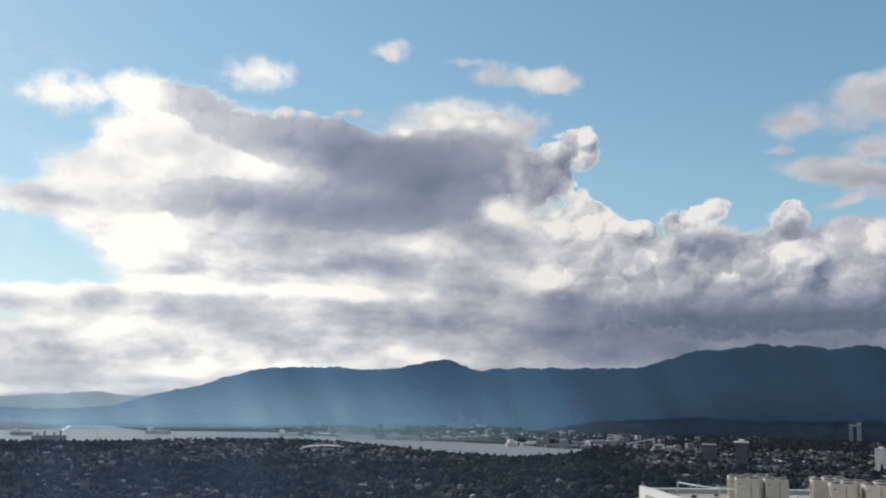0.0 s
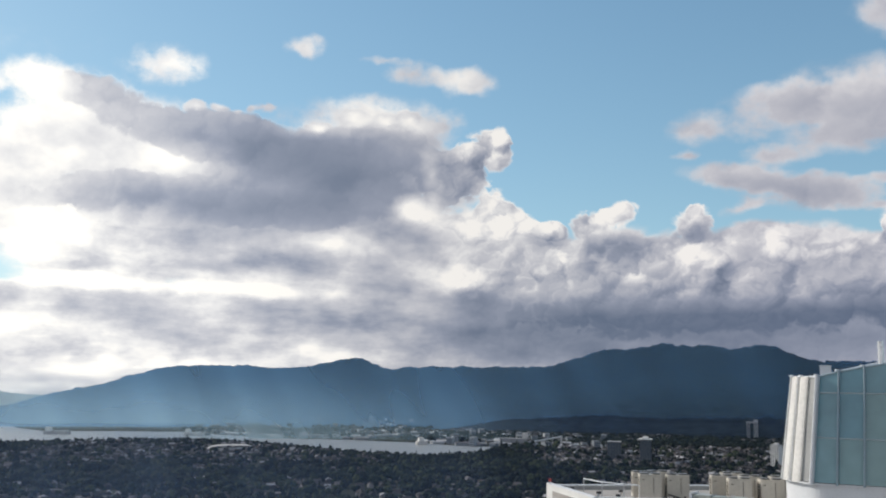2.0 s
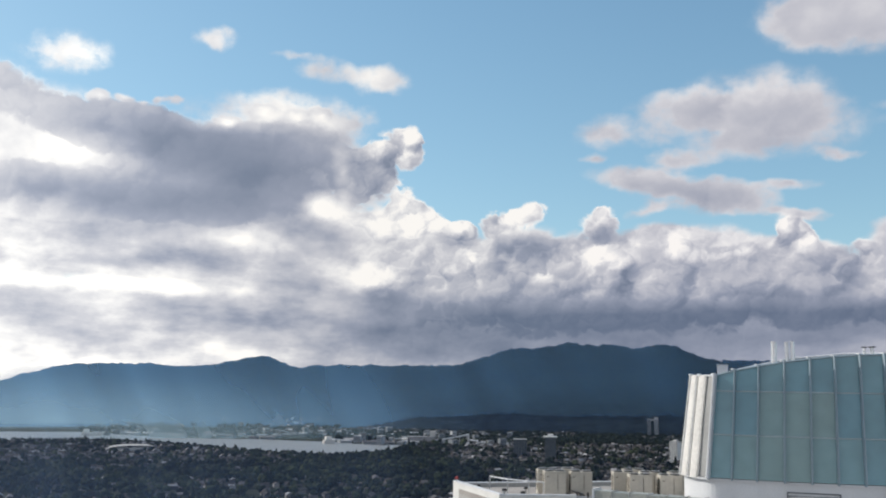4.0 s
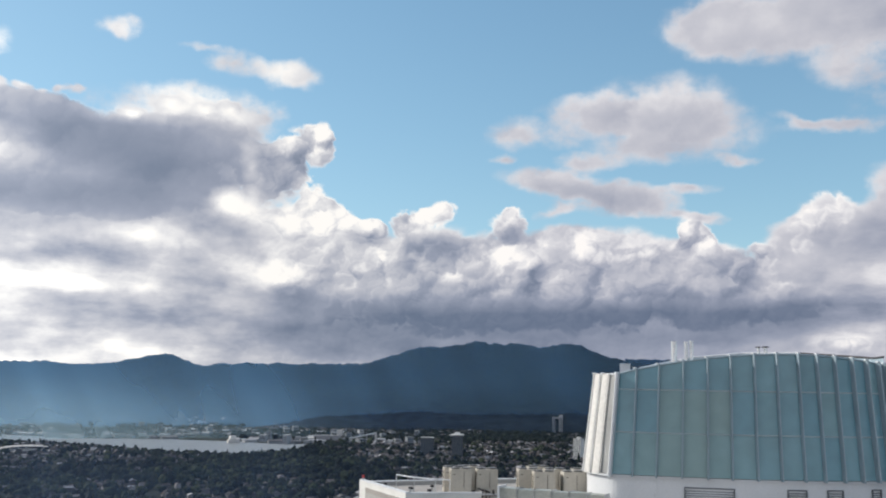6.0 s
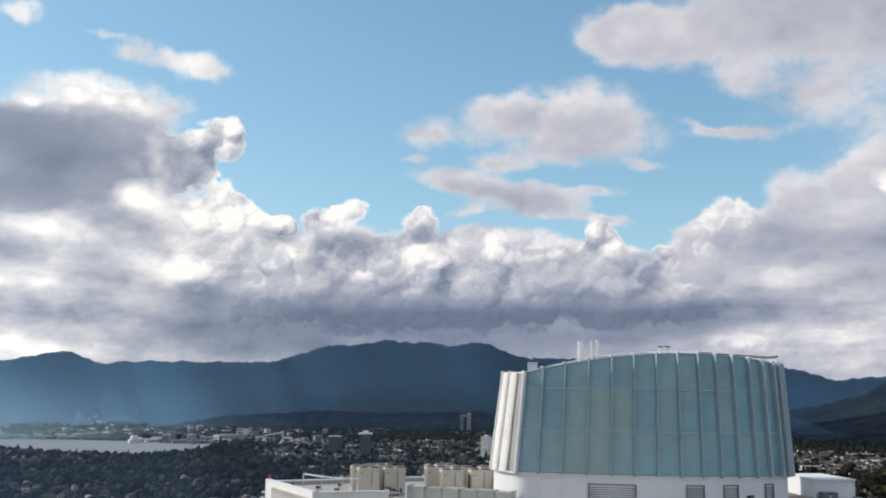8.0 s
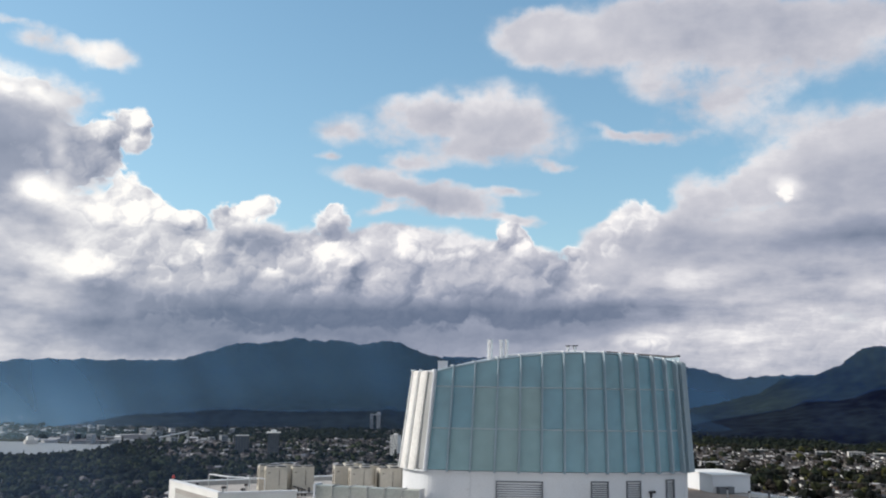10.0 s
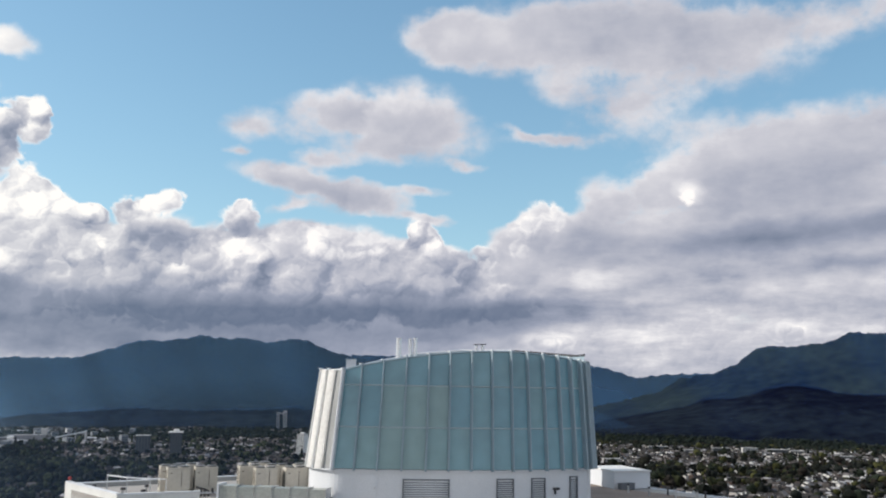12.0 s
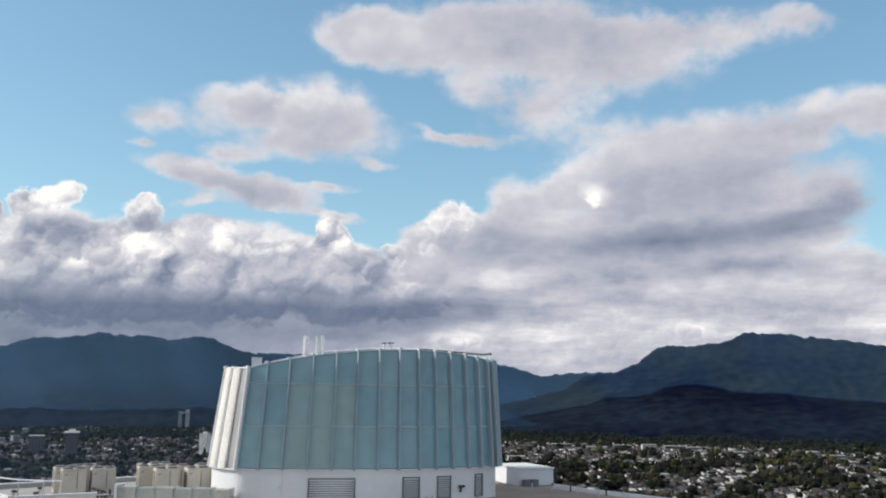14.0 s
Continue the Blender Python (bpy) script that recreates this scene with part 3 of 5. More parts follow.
def box(bm, x0, y0, z0, x1, y1, z1, bevel=0.0, m=None):
    made = bmesh.ops.create_cube(bm, size=1.0)["verts"]
    for v in made:
        v.co = Vector((x0 + (v.co.x + 0.5) * (x1 - x0), y0 + (v.co.y + 0.5) * (y1 - y0), z0 + (v.co.z + 0.5) * (z1 - z0)))
    if bevel:
        edges = list({e for v in made for e in v.link_edges})
        made = bmesh.ops.bevel(bm, geom=edges, offset=bevel, segments=2, affect="EDGES")["verts"] + [v for v in made if v.is_valid]
    if m is not None:
        bmesh.ops.transform(bm, matrix=m, verts=list({v for v in made if v.is_valid}))
    return bm


def boxed(*dims, bevel=0.0, m=None):
    return box(bmesh.new(), *dims, bevel=bevel, m=m)


def tube(bm, a, b, r, r2=None, sides=10):
    a, b = Vector(a), Vector(b)
    turn = (b - a).to_track_quat("Z", "Y").to_matrix().to_4x4()
    bmesh.ops.create_cone(bm, cap_ends=True, segments=sides, radius1=r, radius2=r if r2 is None else r2, depth=(b - a).length,
                          matrix=Matrix.Translation((a + b) / 2) @ turn)
    return bm


def tubed(a, b, r, r2=None, sides=10):
    return tube(bmesh.new(), a, b, r, r2, sides)


def prism(bm, outline, z0, z1):
    """Upright walls and caps over a plan; z1 may be a function of the place."""
    top = z1 if callable(z1) else (lambda p: z1)
    low = [bm.verts.new((p[0], p[1], z0)) for p in outline]
    high = [bm.verts.new((p[0], p[1], top(p))) for p in outline]
    n = len(outline)
    for i in range(n):
        bm.faces.new((low[i], low[(i + 1) % n], high[(i + 1) % n], high[i]))
    bm.faces.new(high)
    bm.faces.new(low[::-1])
    bmesh.ops.recalc_face_normals(bm, faces=bm.faces)
    return bm


def bearing_at(az, d, z=0.0):
    return Vector((d * math.sin(radians(az)), d * math.cos(radians(az)), z))


# ---- the tower below the drone's view: roof, parapets ----
ROOF = 123.7
tower = thing("apartment_tower", "white residential tower with a flat roof carrying machines", "tower")
PLAN = [(12.2, 57.6), (13.2, 50.3), (17.45, 49.75), (17.6, 31.0), (43.4, 31.0), (42.75, 41.2), (45.0, 41.0), (45.0, 58.8)]
part("body", prism(bmesh.new(), PLAN, 0.0, ROOF - 0.3), CONCRETE, tower)
part("roof_deck", prism(bmesh.new(), PLAN, ROOF - 0.296, ROOF), DECK, tower, "pale gravel roof deck")
part("walkway", prism(bmesh.new(), [(35.0, 31.6), (42.9, 31.6), (42.3, 40.9), (42.0, 46.0), (36.0, 46.0)], ROOF + 0.004, ROOF + 0.03), DECK_BROWN, tower, "brown roof membrane")
# storey bands of the tower's body, out of the camera's sight but part of the building
for k in range(12):
    part("storey_band", prism(bmesh.new(), [(x + (0.12 if x > 30 else -0.12), y + (0.12 if y > 45 else -0.12)) for x, y in PLAN], 8 + k * 9.4, 8.5 + k * 9.4), PARAPET, tower)


def parapet(name, a, b, high, thick, label, material=PARAPET):
    """A low wall with a projecting coping."""
    a, b = Vector((*a, 0)), Vector((*b, 0))
    length = (b - a).length
    m = Matrix.Translation((a.x, a.y, ROOF - 0.9)) @ Matrix.Rotation(math.atan2(b.y - a.y, b.x - a.x), 4, "Z")
    wall = part(name, boxed(0, -thick, 0, length, 0, high + 0.9, bevel=0.015), material, tower, label)
    wall.matrix_basis = m
    cope = part("coping", boxed(-0.03, -thick - 0.03, high + 0.902, length + 0.03, 0.03, high + 0.96, bevel=0.015), WHITE_PAINT, wall)
    return wall


parapet("parapet", (12.2, 57.55), (13.25, 50.25), 0.33, -0.3, "sunlit white parapet")
parapet("parapet", (13.27, 50.2), (17.45, 49.7), 0.33, -0.3, "white parapet on the shaded side")
# darker material here puts the shade on the far inner face into colour
parapet("parapet", (12.25, 57.62), (44.9, 58.8), 0.22, 0.3, "parapet along the far edge, greyed for its shaded inner face", CONCRETE)
parapet("parapet", (42.72, 41.2), (43.35, 31.2), 0.16, -0.28, "low white kerb at the roof edge")

# ---- the glass crown ----
crown = thing("rooftop_crown", "blue-green glass and metal penthouse crown on a white base", "penthouse")
FRONT, ALONG, INTO = Vector((26.05, 42.68, 0)), Vector((0.8536, -0.521, 0)), Vector((0.521, 0.8536, 0))
BAND = 125.47


def bow(phi):
    """The front's long curve, by degrees from where it faces the eye."""
    return FRONT + ALONG * (11.05 * math.sin(radians(phi))) + INTO * (4.2 * (1 - math.cos(radians(phi))))


def from_front(u, v):
    return FRONT + ALONG * u + INTO * v


JOINTS = [from_front(-5.1, 5.2), from_front(-5.45, 3.5), from_front(-5.3, 2.1), from_front(-4.75, 1.05)]
JOINTS += [bow(phi) for phi in (-20.2, -13.9, -7.5, -0.8, 5.8, 12.1, 18.7, 25.2, 31.8, 37.9, 44.4, 51.5, 58.5, 66.0, 70.5, 74.5)]
REAR = [from_front(10.55, 5.5), from_front(9.3, 8.0), from_front(7.0, 10.0), from_front(3.6, 10.8), from_front(0.2, 10.4), from_front(-2.8, 8.8), from_front(-4.3, 6.7)]
MIDDLE = from_front(3.4, 4.6)


def crest(p):
    """The crown's arched top edge."""
    u = (p - FRONT).dot(ALONG)
    if u < -3.85:
        return 130.66
    if u > 5.2:
        return 131.81 - 0.0155 * (u - 5.2) ** 2
    return 131.81 - 0.0123 * (u - 5.2) ** 2 - 0.014 * max(0.0, 5.2 - u)


def lean(p, z):
    """A point of the plan carried up the inward-leaning skin."""
    u = (p - FRONT).dot(ALONG)
    k = 1 - (0.048 + 0.03 * min(1.0, max(0.0, -3.2 - u))) * (z - BAND) / 5.5
    q = MIDDLE + (p - MIDDLE) * k
    return Vector((q.x, q.y, z))


def smooth_ring(points, steps=5):
    out, n = [], len(points)
    for i in range(n):
        p0, p1, p2, p3 = (points[(i + k) % n] for k in (-1, 0, 1, 2))
        for s in range(steps):
            t = s / steps
            out.append(0.5 * (2 * p1 + (p2 - p0) * t + (2 * p0 - 5 * p1 + 4 * p2 - p3) * t * t + (3 * p1 - p0 - 3 * p2 + p3) * t ** 3))
    return out


RING = JOINTS + REAR
base_ring = smooth_ring([MIDDLE + (p - MIDDLE) * 0.985 for p in RING])
part("base_wall", prism(bmesh.new(), base_ring, ROOF, BAND - 0.09), WHITE_PAINT, crown, "smooth white base wall")
part("base_lip", prism(bmesh.new(), smooth_ring([MIDDLE + (p - MIDDLE) * 1.006 for p in RING]), BAND - 0.088, BAND - 0.004), WHITE_PAINT, crown)
TRANSOMS = (127.68, 129.90)


def skin_panel(p, q, za, zb, zc, zd):
    """One pane between two joints, from za/zb at its foot to zc/zd at its head, 4 cm thick."""
    bm = bmesh.new()
    corners = [lean(p, za), lean(q, zb), lean(q, zd), lean(p, zc)]
    mid = sum(corners, Vector()) / 4
    out = (corners[1] - corners[0]).cross(corners[3] - corners[0]).normalized()
    if out.dot(mid - MIDDLE) < 0:
        out = -out
    shrink = [c + (mid - c).normalized() * 0.03 for c in corners]
    front = [bm.verts.new(c) for c in shrink]
    rear = [bm.verts.new(c - out * 0.04) for c in shrink]
    bm.faces.new(front)
    bm.faces.new(rear[::-1])
    for i in range(4):
        bm.faces.new((front[i], rear[i], rear[(i + 1) % 4], front[(i + 1) % 4]))
    bmesh.ops.recalc_face_normals(bm, faces=bm.faces)
    return bm


def rib(p, neighbour, z0, z1, wide, deep):
    """An upright metal fin that stands out from the skin."""
    bm = bmesh.new()
    side = (neighbour - p).normalized()
    out = Vector((side.y, -side.x, 0))
    if out.dot(p - MIDDLE) < 0:
        out = -out
    a, b = lean(p, z0), lean(p, z1)
    ring = []
    for c in (a, b):
        ring.append([bm.verts.new(c + side * (wide * sx) + out * sy) for sx, sy in ((-0.5, -0.05), (0.5, -0.05), (0.5, deep * 0.8), (0.25, deep), (-0.25, deep), (-0.5, deep * 0.8))])
    for i in range(6):
        bm.faces.new((ring[0][i], ring[0][(i + 1) % 6], ring[1][(i + 1) % 6], ring[1][i]))
    bm.faces.new(ring[0][::-1])
    bm.faces.new(ring[1])
    bmesh.ops.recalc_face_normals(bm, faces=bm.faces)
    return bm


for i, p in enumerate(JOINTS):
    q = JOINTS[i + 1] if i + 1 < len(JOINTS) else REAR[0]
    top_p, top_q = crest(p), crest(q)
    clad = i < 4
    for row, (z0, z1) in enumerate(((BAND, None),) if clad else ((BAND, TRANSOMS[0]), (TRANSOMS[0], TRANSOMS[1]), (TRANSOMS[1], None))):
        green = i in (5, 6, 7, 8) and row < 2 and (i, row) != (5, 1)
        part("glass_pane", skin_panel(p, q, z0, z0, z1 or top_p, z1 or top_q), CLADDING if clad else GREEN_GLASS if green else GLASS, crown,
             "grey metal cladding sheet" if clad else "pale green-grey pane" if green else "")
    if i > 3:
        for z in TRANSOMS:
            part("transom", tubed(lean(p, z), lean(q, z), 0.038, sides=6), TRANSOM, crown)
    if i < 3:
        # broad beige cover strips on the flank, each with a narrow batten beside it
        fin = part("fin", rib(p.lerp(q, 0.35), q, BAND - 0.05, crest(p.lerp(q, 0.35)) + 0.04, 0.62, 0.16), BEIGE_METAL, crown, "broad beige cover strip")
        part("batten", rib(p.lerp(q, 0.86), q, BAND - 0.04, crest(p.lerp(q, 0.86)) + 0.02, 0.09, 0.20), PALE_METAL, crown)
    elif i == 3:
        fin = part("fin", rib(p.lerp(q, 0.2), q, BAND - 0.05, crest(p.lerp(q, 0.2)) + 0.04, 0.5, 0.16), BEIGE_METAL, crown, "broad beige cover strip")
    elif i == 4:
        fin = part("fin", rib(p, q, BAND - 0.05, top_p + 0.05, 0.17, 0.50), WHITE_PAINT, crown, "deep white corner fin")
    else:
        fin = part("fin", rib(p, q, BAND - 0.05, top_p + 0.05, 0.10, 0.31), FIN, crown)
    head = lean(p, top_p + 0.055)
    out = (p - MIDDLE).normalized()
    part("fin_cap", boxed(-0.09, -0.09, 0, 0.09, 0.09, 0.07, bevel=0.01, m=Matrix.Translation(head + out * 0.12)), WHITE_PAINT, fin)
# the plain rear skin and the roof within the rim
def rear_rise(p):
    """How far the rear rim stands over the arched crest; none at the west corner."""
    return 0.42 * min(1.0, max(0.08, ((p - FRONT).dot(ALONG) + 4.6) / 3.0))


rear_skin = bmesh.new()
rear_line = [JOINTS[-1]] + REAR + [JOINTS[0]]
for p, q in zip(rear_line, rear_line[1:]):
    f = [rear_skin.verts.new(v) for v in (lean(p, BAND), lean(q, BAND), lean(q, crest(q) + rear_rise(q)), lean(p, crest(p) + rear_rise(p)))]
    rear_skin.faces.new(f)
part("rear_skin", rear_skin, FIN, crown)
roof_ring = [lean(MIDDLE + (p - MIDDLE) * 0.97, crest(p) - 0.35) for p in RING]
roof_bm = bmesh.new()
hub = roof_bm.verts.new((MIDDLE.x, MIDDLE.y, 131.5))
rim = [roof_bm.verts.new(v) for v in roof_ring]
for i in range(len(rim)):
    roof_bm.faces.new((rim[i], rim[(i + 1) % len(rim)], hub))
part("crown_roof", roof_bm, STEEL, crown)
# rim coping in short lengths: white to the west, dark to the east
for i, p in enumerate(JOINTS[:-1]):
    q = JOINTS[i + 1]
    part("rim_rail", tubed(lean(p, crest(p) + 0.02), lean(q, crest(q) + 0.02), 0.05, sides=8), WHITE_PAINT if i < 4 else FIN, crown)
for i, (p, q) in enumerate(zip(rear_line, rear_line[1:])):
    part("rear_rail", tubed(lean(p, crest(p) + rear_rise(p) + 0.04), lean(q, crest(q) + rear_rise(q) + 0.04), 0.06, sides=8), DARK if i < 3 else WHITE_PAINT, crown)


def louvre(phi0, phi1, z0, z1):
    """A louvred vent set on the curved base wall."""
    a, b = (MIDDLE + (bow(f) - MIDDLE) * 0.987 for f in (phi0, phi1))
    side = (b - a).normalized()
    out = Vector((side.y, -side.x, 0))
    length = (b - a).length
    m = Matrix(((side.x, out.x, 0, a.x), (side.y, out.y, 0, a.y), (0, 0, 1, z0), (0, 0, 0, 1)))
    frame_ = thing("wall_louvre", "grey metal louvred vent in the white base wall", "vent", group="base wall vents")
    frame_.matrix_basis = m
    high = z1 - z0
    for dims in ((0, -0.06, 0, 0.06, 0.07, high), (length - 0.06, -0.06, 0, length, 0.07, high), (0.06, -0.06, high - 0.06, length - 0.06, 0.07, high), (0.06, -0.06, 0, length - 0.06, 0.07, 0.06)):
        part("frame_bar", boxed(*dims), LOUVRE, frame_)
    count = max(4, int(high / 0.13))
    slat = boxed(0.062, -0.05, -0.012, length - 0.062, 0.05, 0.012, m=Matrix.Rotation(radians(38), 4, "X"))
    first = part("slat", slat, LOUVRE, frame_)
    first.matrix_basis = Matrix.Translation((0, 0.0, 0.11))
    for k in range(1, count):
        shared("slat", first.data, frame_, Matrix.Translation((0, 0.0, 0.11 + k * (high - 0.2) / count)))
    part("backing", boxed(0.05, -0.10, 0.05, length - 0.05, -0.062, high - 0.05), DARK, frame_)
    return frame_


louvre(-0.6, 12.6, 123.85, 125.0)
louvre(26.8, 32.6, 123.85, 125.03)
louvre(38.9, 44.6, 123.85, 125.05)
louvre(56.5, 61.6, 123.85, 125.08)
door = thing("service_door", "flush white metal service door in the base wall", "door")
a, b = (MIDDLE + (bow(f) - MIDDLE) * 0.990 for f in (-13.0, -7.2))
side = (b - a).normalized()
door.matrix_basis = Matrix(((side.x, side.y, 0, a.x), (side.y, -side.x, 0, a.y), (0, 0, 1, ROOF), (0, 0, 0, 1)))
part("leaf", boxed(0, -0.04, 0.02, 1.0, 0.02, 1.5, bevel=0.01), WHITE_PAINT, door)
part("handle", boxed(0.88, 0.02, 0.75, 0.92, 0.07, 0.9, bevel=0.008), STEEL, door)
for phi, z in ((34.8, 124.0), (36.8, 123.98)):
    c = MIDDLE + (bow(phi) - MIDDLE) * 0.99
    lamp = thing("bollard_light", "small black bollard light on the roof deck", "light", pose(c.x - 0.25, c.y - 0.4, ROOF), group="bollard lights")
    part("post", tubed((0, 0, 0), (0, 0, 0.28), 0.05), DARK, lamp)
    part("cap", tubed((0, 0, 0.282), (0, 0, 0.36), 0.075), STEEL, lamp)
c = MIDDLE + (bow(49.0) - MIDDLE) * 0.99
cctv = thing("wall_camera", "black security camera on a bracket on the base wall", "camera", pose(c.x - 0.02, c.y - 0.03, 124.35))
part("bracket", boxed(-0.04, -0.04, -0.2, 0.04, 0.3, 0.04, bevel=0.01), DARK, cctv)
part("housing", boxed(-0.2, -0.16, 0.045, 0.2, -0.0, 0.17, bevel=0.02), DARK, cctv)

# on the crown's roof
cab = thing("control_cabinet", "small white control cabinet on the crown's rim", "cabinet", pose(24.85, 46.75, 130.35, 0, 0, -28))
part("body", boxed(-0.28, -0.2, 0.0, 0.28, 0.2, 0.92, bevel=0.02), WHITE_PAINT, cab)
part("lid", boxed(-0.31, -0.23, 0.922, 0.31, 0.23, 0.97, bevel=0.012), WHITE_PAINT, cab)


def flue(x, y, top, r, cap):
    f = thing("flue_pipe", "shiny galvanised flue pipe with a rain cap on the crown's roof", "pipe", pose(x, y, 131.0), group="roof flues")
    part("pipe", tubed((0, 0, 0), (0, 0, top - 131.0), r, sides=14), FLUE, f)
    part("collar", tubed((0, 0, 0.3), (0, 0, 0.42), r * 1.35, sides=14), STEEL, f)
    part("cap", tubed((0, 0, top - 130.99), (0, 0, top - 130.94), r * cap, sides=14), FLUE if cap < 1.6 else DARK, f)


flue(28.24, 47.20, 132.62, 0.15, 1.1)
flue(28.81, 46.85, 132.60, 0.10, 1.1)
flue(29.07, 46.69, 132.64, 0.11, 1.1)
flue(32.09, 44.67, 132.33, 0.07, 2.2)
flue(32.40, 44.45, 132.34, 0.09, 2.2)


# ---- machines on the roof deck ----
def condenser():
    """An outdoor condensing unit: casing, coil sides, fan grilles on the top."""
    u = thing("condensing_unit", "beige metal air-conditioning condenser with two top fans", "condenser", group="rooftop condensers")
    part("skid", boxed(-0.58, -0.34, 0.0, 0.58, 0.34, 0.09, bevel=0.01), DARK, u)
    part("casing", boxed(-0.62, -0.38, 0.092, 0.62, 0.38, 1.56, bevel=0.025), CASING, u)
    door_ = part("front_panel", boxed(-0.58, -0.40, 0.14, 0.12, -0.382, 1.50, bevel=0.006), CASING, u)
    part("front_panel", boxed(0.16, -0.40, 0.14, 0.58, -0.382, 1.50, bevel=0.006), CASING, u)
    part("seam", boxed(0.125, -0.394, 0.5, 0.155, -0.3825, 1.45), COIL, u)
    part("name_plate", boxed(-0.5, -0.406, 1.28, -0.36, -0.402, 1.33), COIL, door_)
    for x in (-0.622, 0.602):
        side_ = part("coil", boxed(x, -0.28, 0.35, x + 0.02, 0.30, 1.46), COIL, u)
        for k in range(7):
            part("guard_bar", boxed(x - 0.008, -0.28, 0.42 + k * 0.16, x + 0.028, 0.30, 0.45 + k * 0.16), CASING, side_)
    part("top_rim", boxed(-0.63, -0.39, 1.562, 0.63, 0.39, 1.62, bevel=0.02), CASING, u)
    for x in (-0.31, 0.31):
        fan = part("fan_shroud", tubed((x, 0, 1.622), (x, 0, 1.70), 0.27, 0.25, sides=18), GRILLE, u)
        for k in range(3):
            part("grille_ring", boxed(x - 0.26, -0.02 + (k - 1) * 0.16, 1.702, x + 0.26, 0.01 + (k - 1) * 0.16, 1.712), STEEL, fan)
    return u


ac = condenser()
spots = [(16.95, 51.95), (18.44, 51.70), (16.9, 53.1), (17.95, 53.6), (21.25, 49.85), (22.85, 49.4), (20.95, 51.5), (22.5, 51.2), (22.15, 52.9), (24.2, 51.0)]
ac.matrix_basis = pose(*spots[0], ROOF, 0, 0, -9)
ac.scale = (1.0, 1.0, 0.91)
for k, (x, y) in enumerate(spots[1:]):
    copy_thing(ac, pose(x, y, ROOF, 0, 0, -9 + (k * 37 % 5 - 2) * 0.5))

duct = thing("clad_duct", "pale green-grey sheet-metal duct run with standing seams on the roof", "duct")
a, b = Vector((18.35, 48.7, ROOF + 0.06)), Vector((22.6, 44.6, ROOF + 0.06))
turn = math.atan2(b.y - a.y, b.x - a.x)
duct.matrix_basis = Matrix.Translation(a) @ Matrix.Rotation(turn, 4, "Z")
length = (b - a).length
lengths = 6
for k in range(lengths):
    x0, x1 = k * length / lengths + 0.012, (k + 1) * length / lengths - 0.012
    part("section", boxed(x0, -0.45, 0, x1, 0.45, 0.72 - 0.03 * (k % 2), bevel=0.02), DUCT, duct)
    part("seam", boxed(x1 - 0.004, -0.47, 0.0, x1 + 0.028, 0.47, 0.755), STEEL, duct)
for x in (0.4, length - 0.6):
    part("support", boxed(x, -0.3, -0.06, x + 0.15, 0.3, -0.002), DARK, duct)
part("end_flange", boxed(-0.12, -0.52, 0.0, 0.008, 0.52, 0.82, bevel=0.02), WHITE_PAINT, duct)
pipes = thing("pipe_run", "dark insulated refrigerant pipes with a valve on the roof deck", "pipes", pose(17.75, 50.35, ROOF))
for k, x in enumerate((0.0, 0.22, 0.42)):
    part("riser", tubed((x, 0, 0), (x, 0, 0.42 - 0.06 * k), 0.045), DARK, pipes)
    part("branch", tubed((x, 0, 0.42 - 0.06 * k), (x + 0.1, 1.1, 0.42 - 0.06 * k), 0.045), DARK, pipes)
part("header", tubed((-0.3, -0.02, 0.2), (0.8, -0.12, 0.2), 0.055), STEEL, pipes)
part("valve", tubed((0.6, -0.1, 0.2), (0.6, -0.1, 0.46), 0.08, 0.05), DARK, pipes)
rail = thing("guard_rail", "white tubular guard rail on the roof deck", "railing")
posts = [(13.75, 54.4), (14.35, 52.6), (15.3, 51.5), (16.0, 50.95)]
for x, y in posts:
    part("post", tubed((x, y, ROOF), (x, y, ROOF + 0.95), 0.035), STEEL, rail)
for (x0, y0), (x1, y1) in zip(posts, posts[1:]):
    part("top_rail", tubed((x0, y0, ROOF + 0.95), (x1, y1, ROOF + 0.95), 0.035), WHITE_PAINT, rail)
for x, y, h, r in ((13.1, 54.5, 0.35, 0.09), (14.0, 52.0, 0.38, 0.13), (14.8, 51.0, 0.34, 0.12), (15.7, 53.5, 0.3, 0.1)):
    vent = thing("roof_vent", "short dark plumbing vent on the roof deck", "vent", pose(x, y, ROOF), group="roof vents")
    part("pipe", tubed((0, 0, 0), (0, 0, h), r * 0.7), STEEL, vent)
    part("cowl", tubed((0, 0, h + 0.002), (0, 0, h + 0.12), r * 1.2, r), DARK, vent)
for x, y, h, dark in ((41.0, 41.2, 0.42, 0), (41.1, 39.6, 0.4, 0), (42.25, 39.2, 0.36, 1), (41.6, 38.0, 0.5, 0), (41.6, 36.4, 0.5, 0), (42.5, 36.6, 0.36, 1), (42.4, 35.2, 0.4, 0)):
    vent = thing("roof_vent", "small plumbing vent on the brown roof membrane", "vent", pose(x, y, ROOF + 0.03), group="roof vents")
    part("pipe", tubed((0, 0, 0), (0, 0, h), 0.05), DARK if dark else STEEL, vent)
    part("cowl", tubed((0, 0, h + 0.002), (0, 0, h + 0.1), 0.1 if dark else 0.08, 0.07), DARK, vent)
beacon = thing("beacon_light", "small red warning beacon on the parapet corner", "light", pose(12.3, 57.0, ROOF + 0.395))
part("stem", tubed((0, 0, 0), (0, 0, 0.12), 0.04), STEEL, beacon)
part("lens", tubed((0, 0, 0.122), (0, 0, 0.3), 0.09, 0.07), RED, beacon)

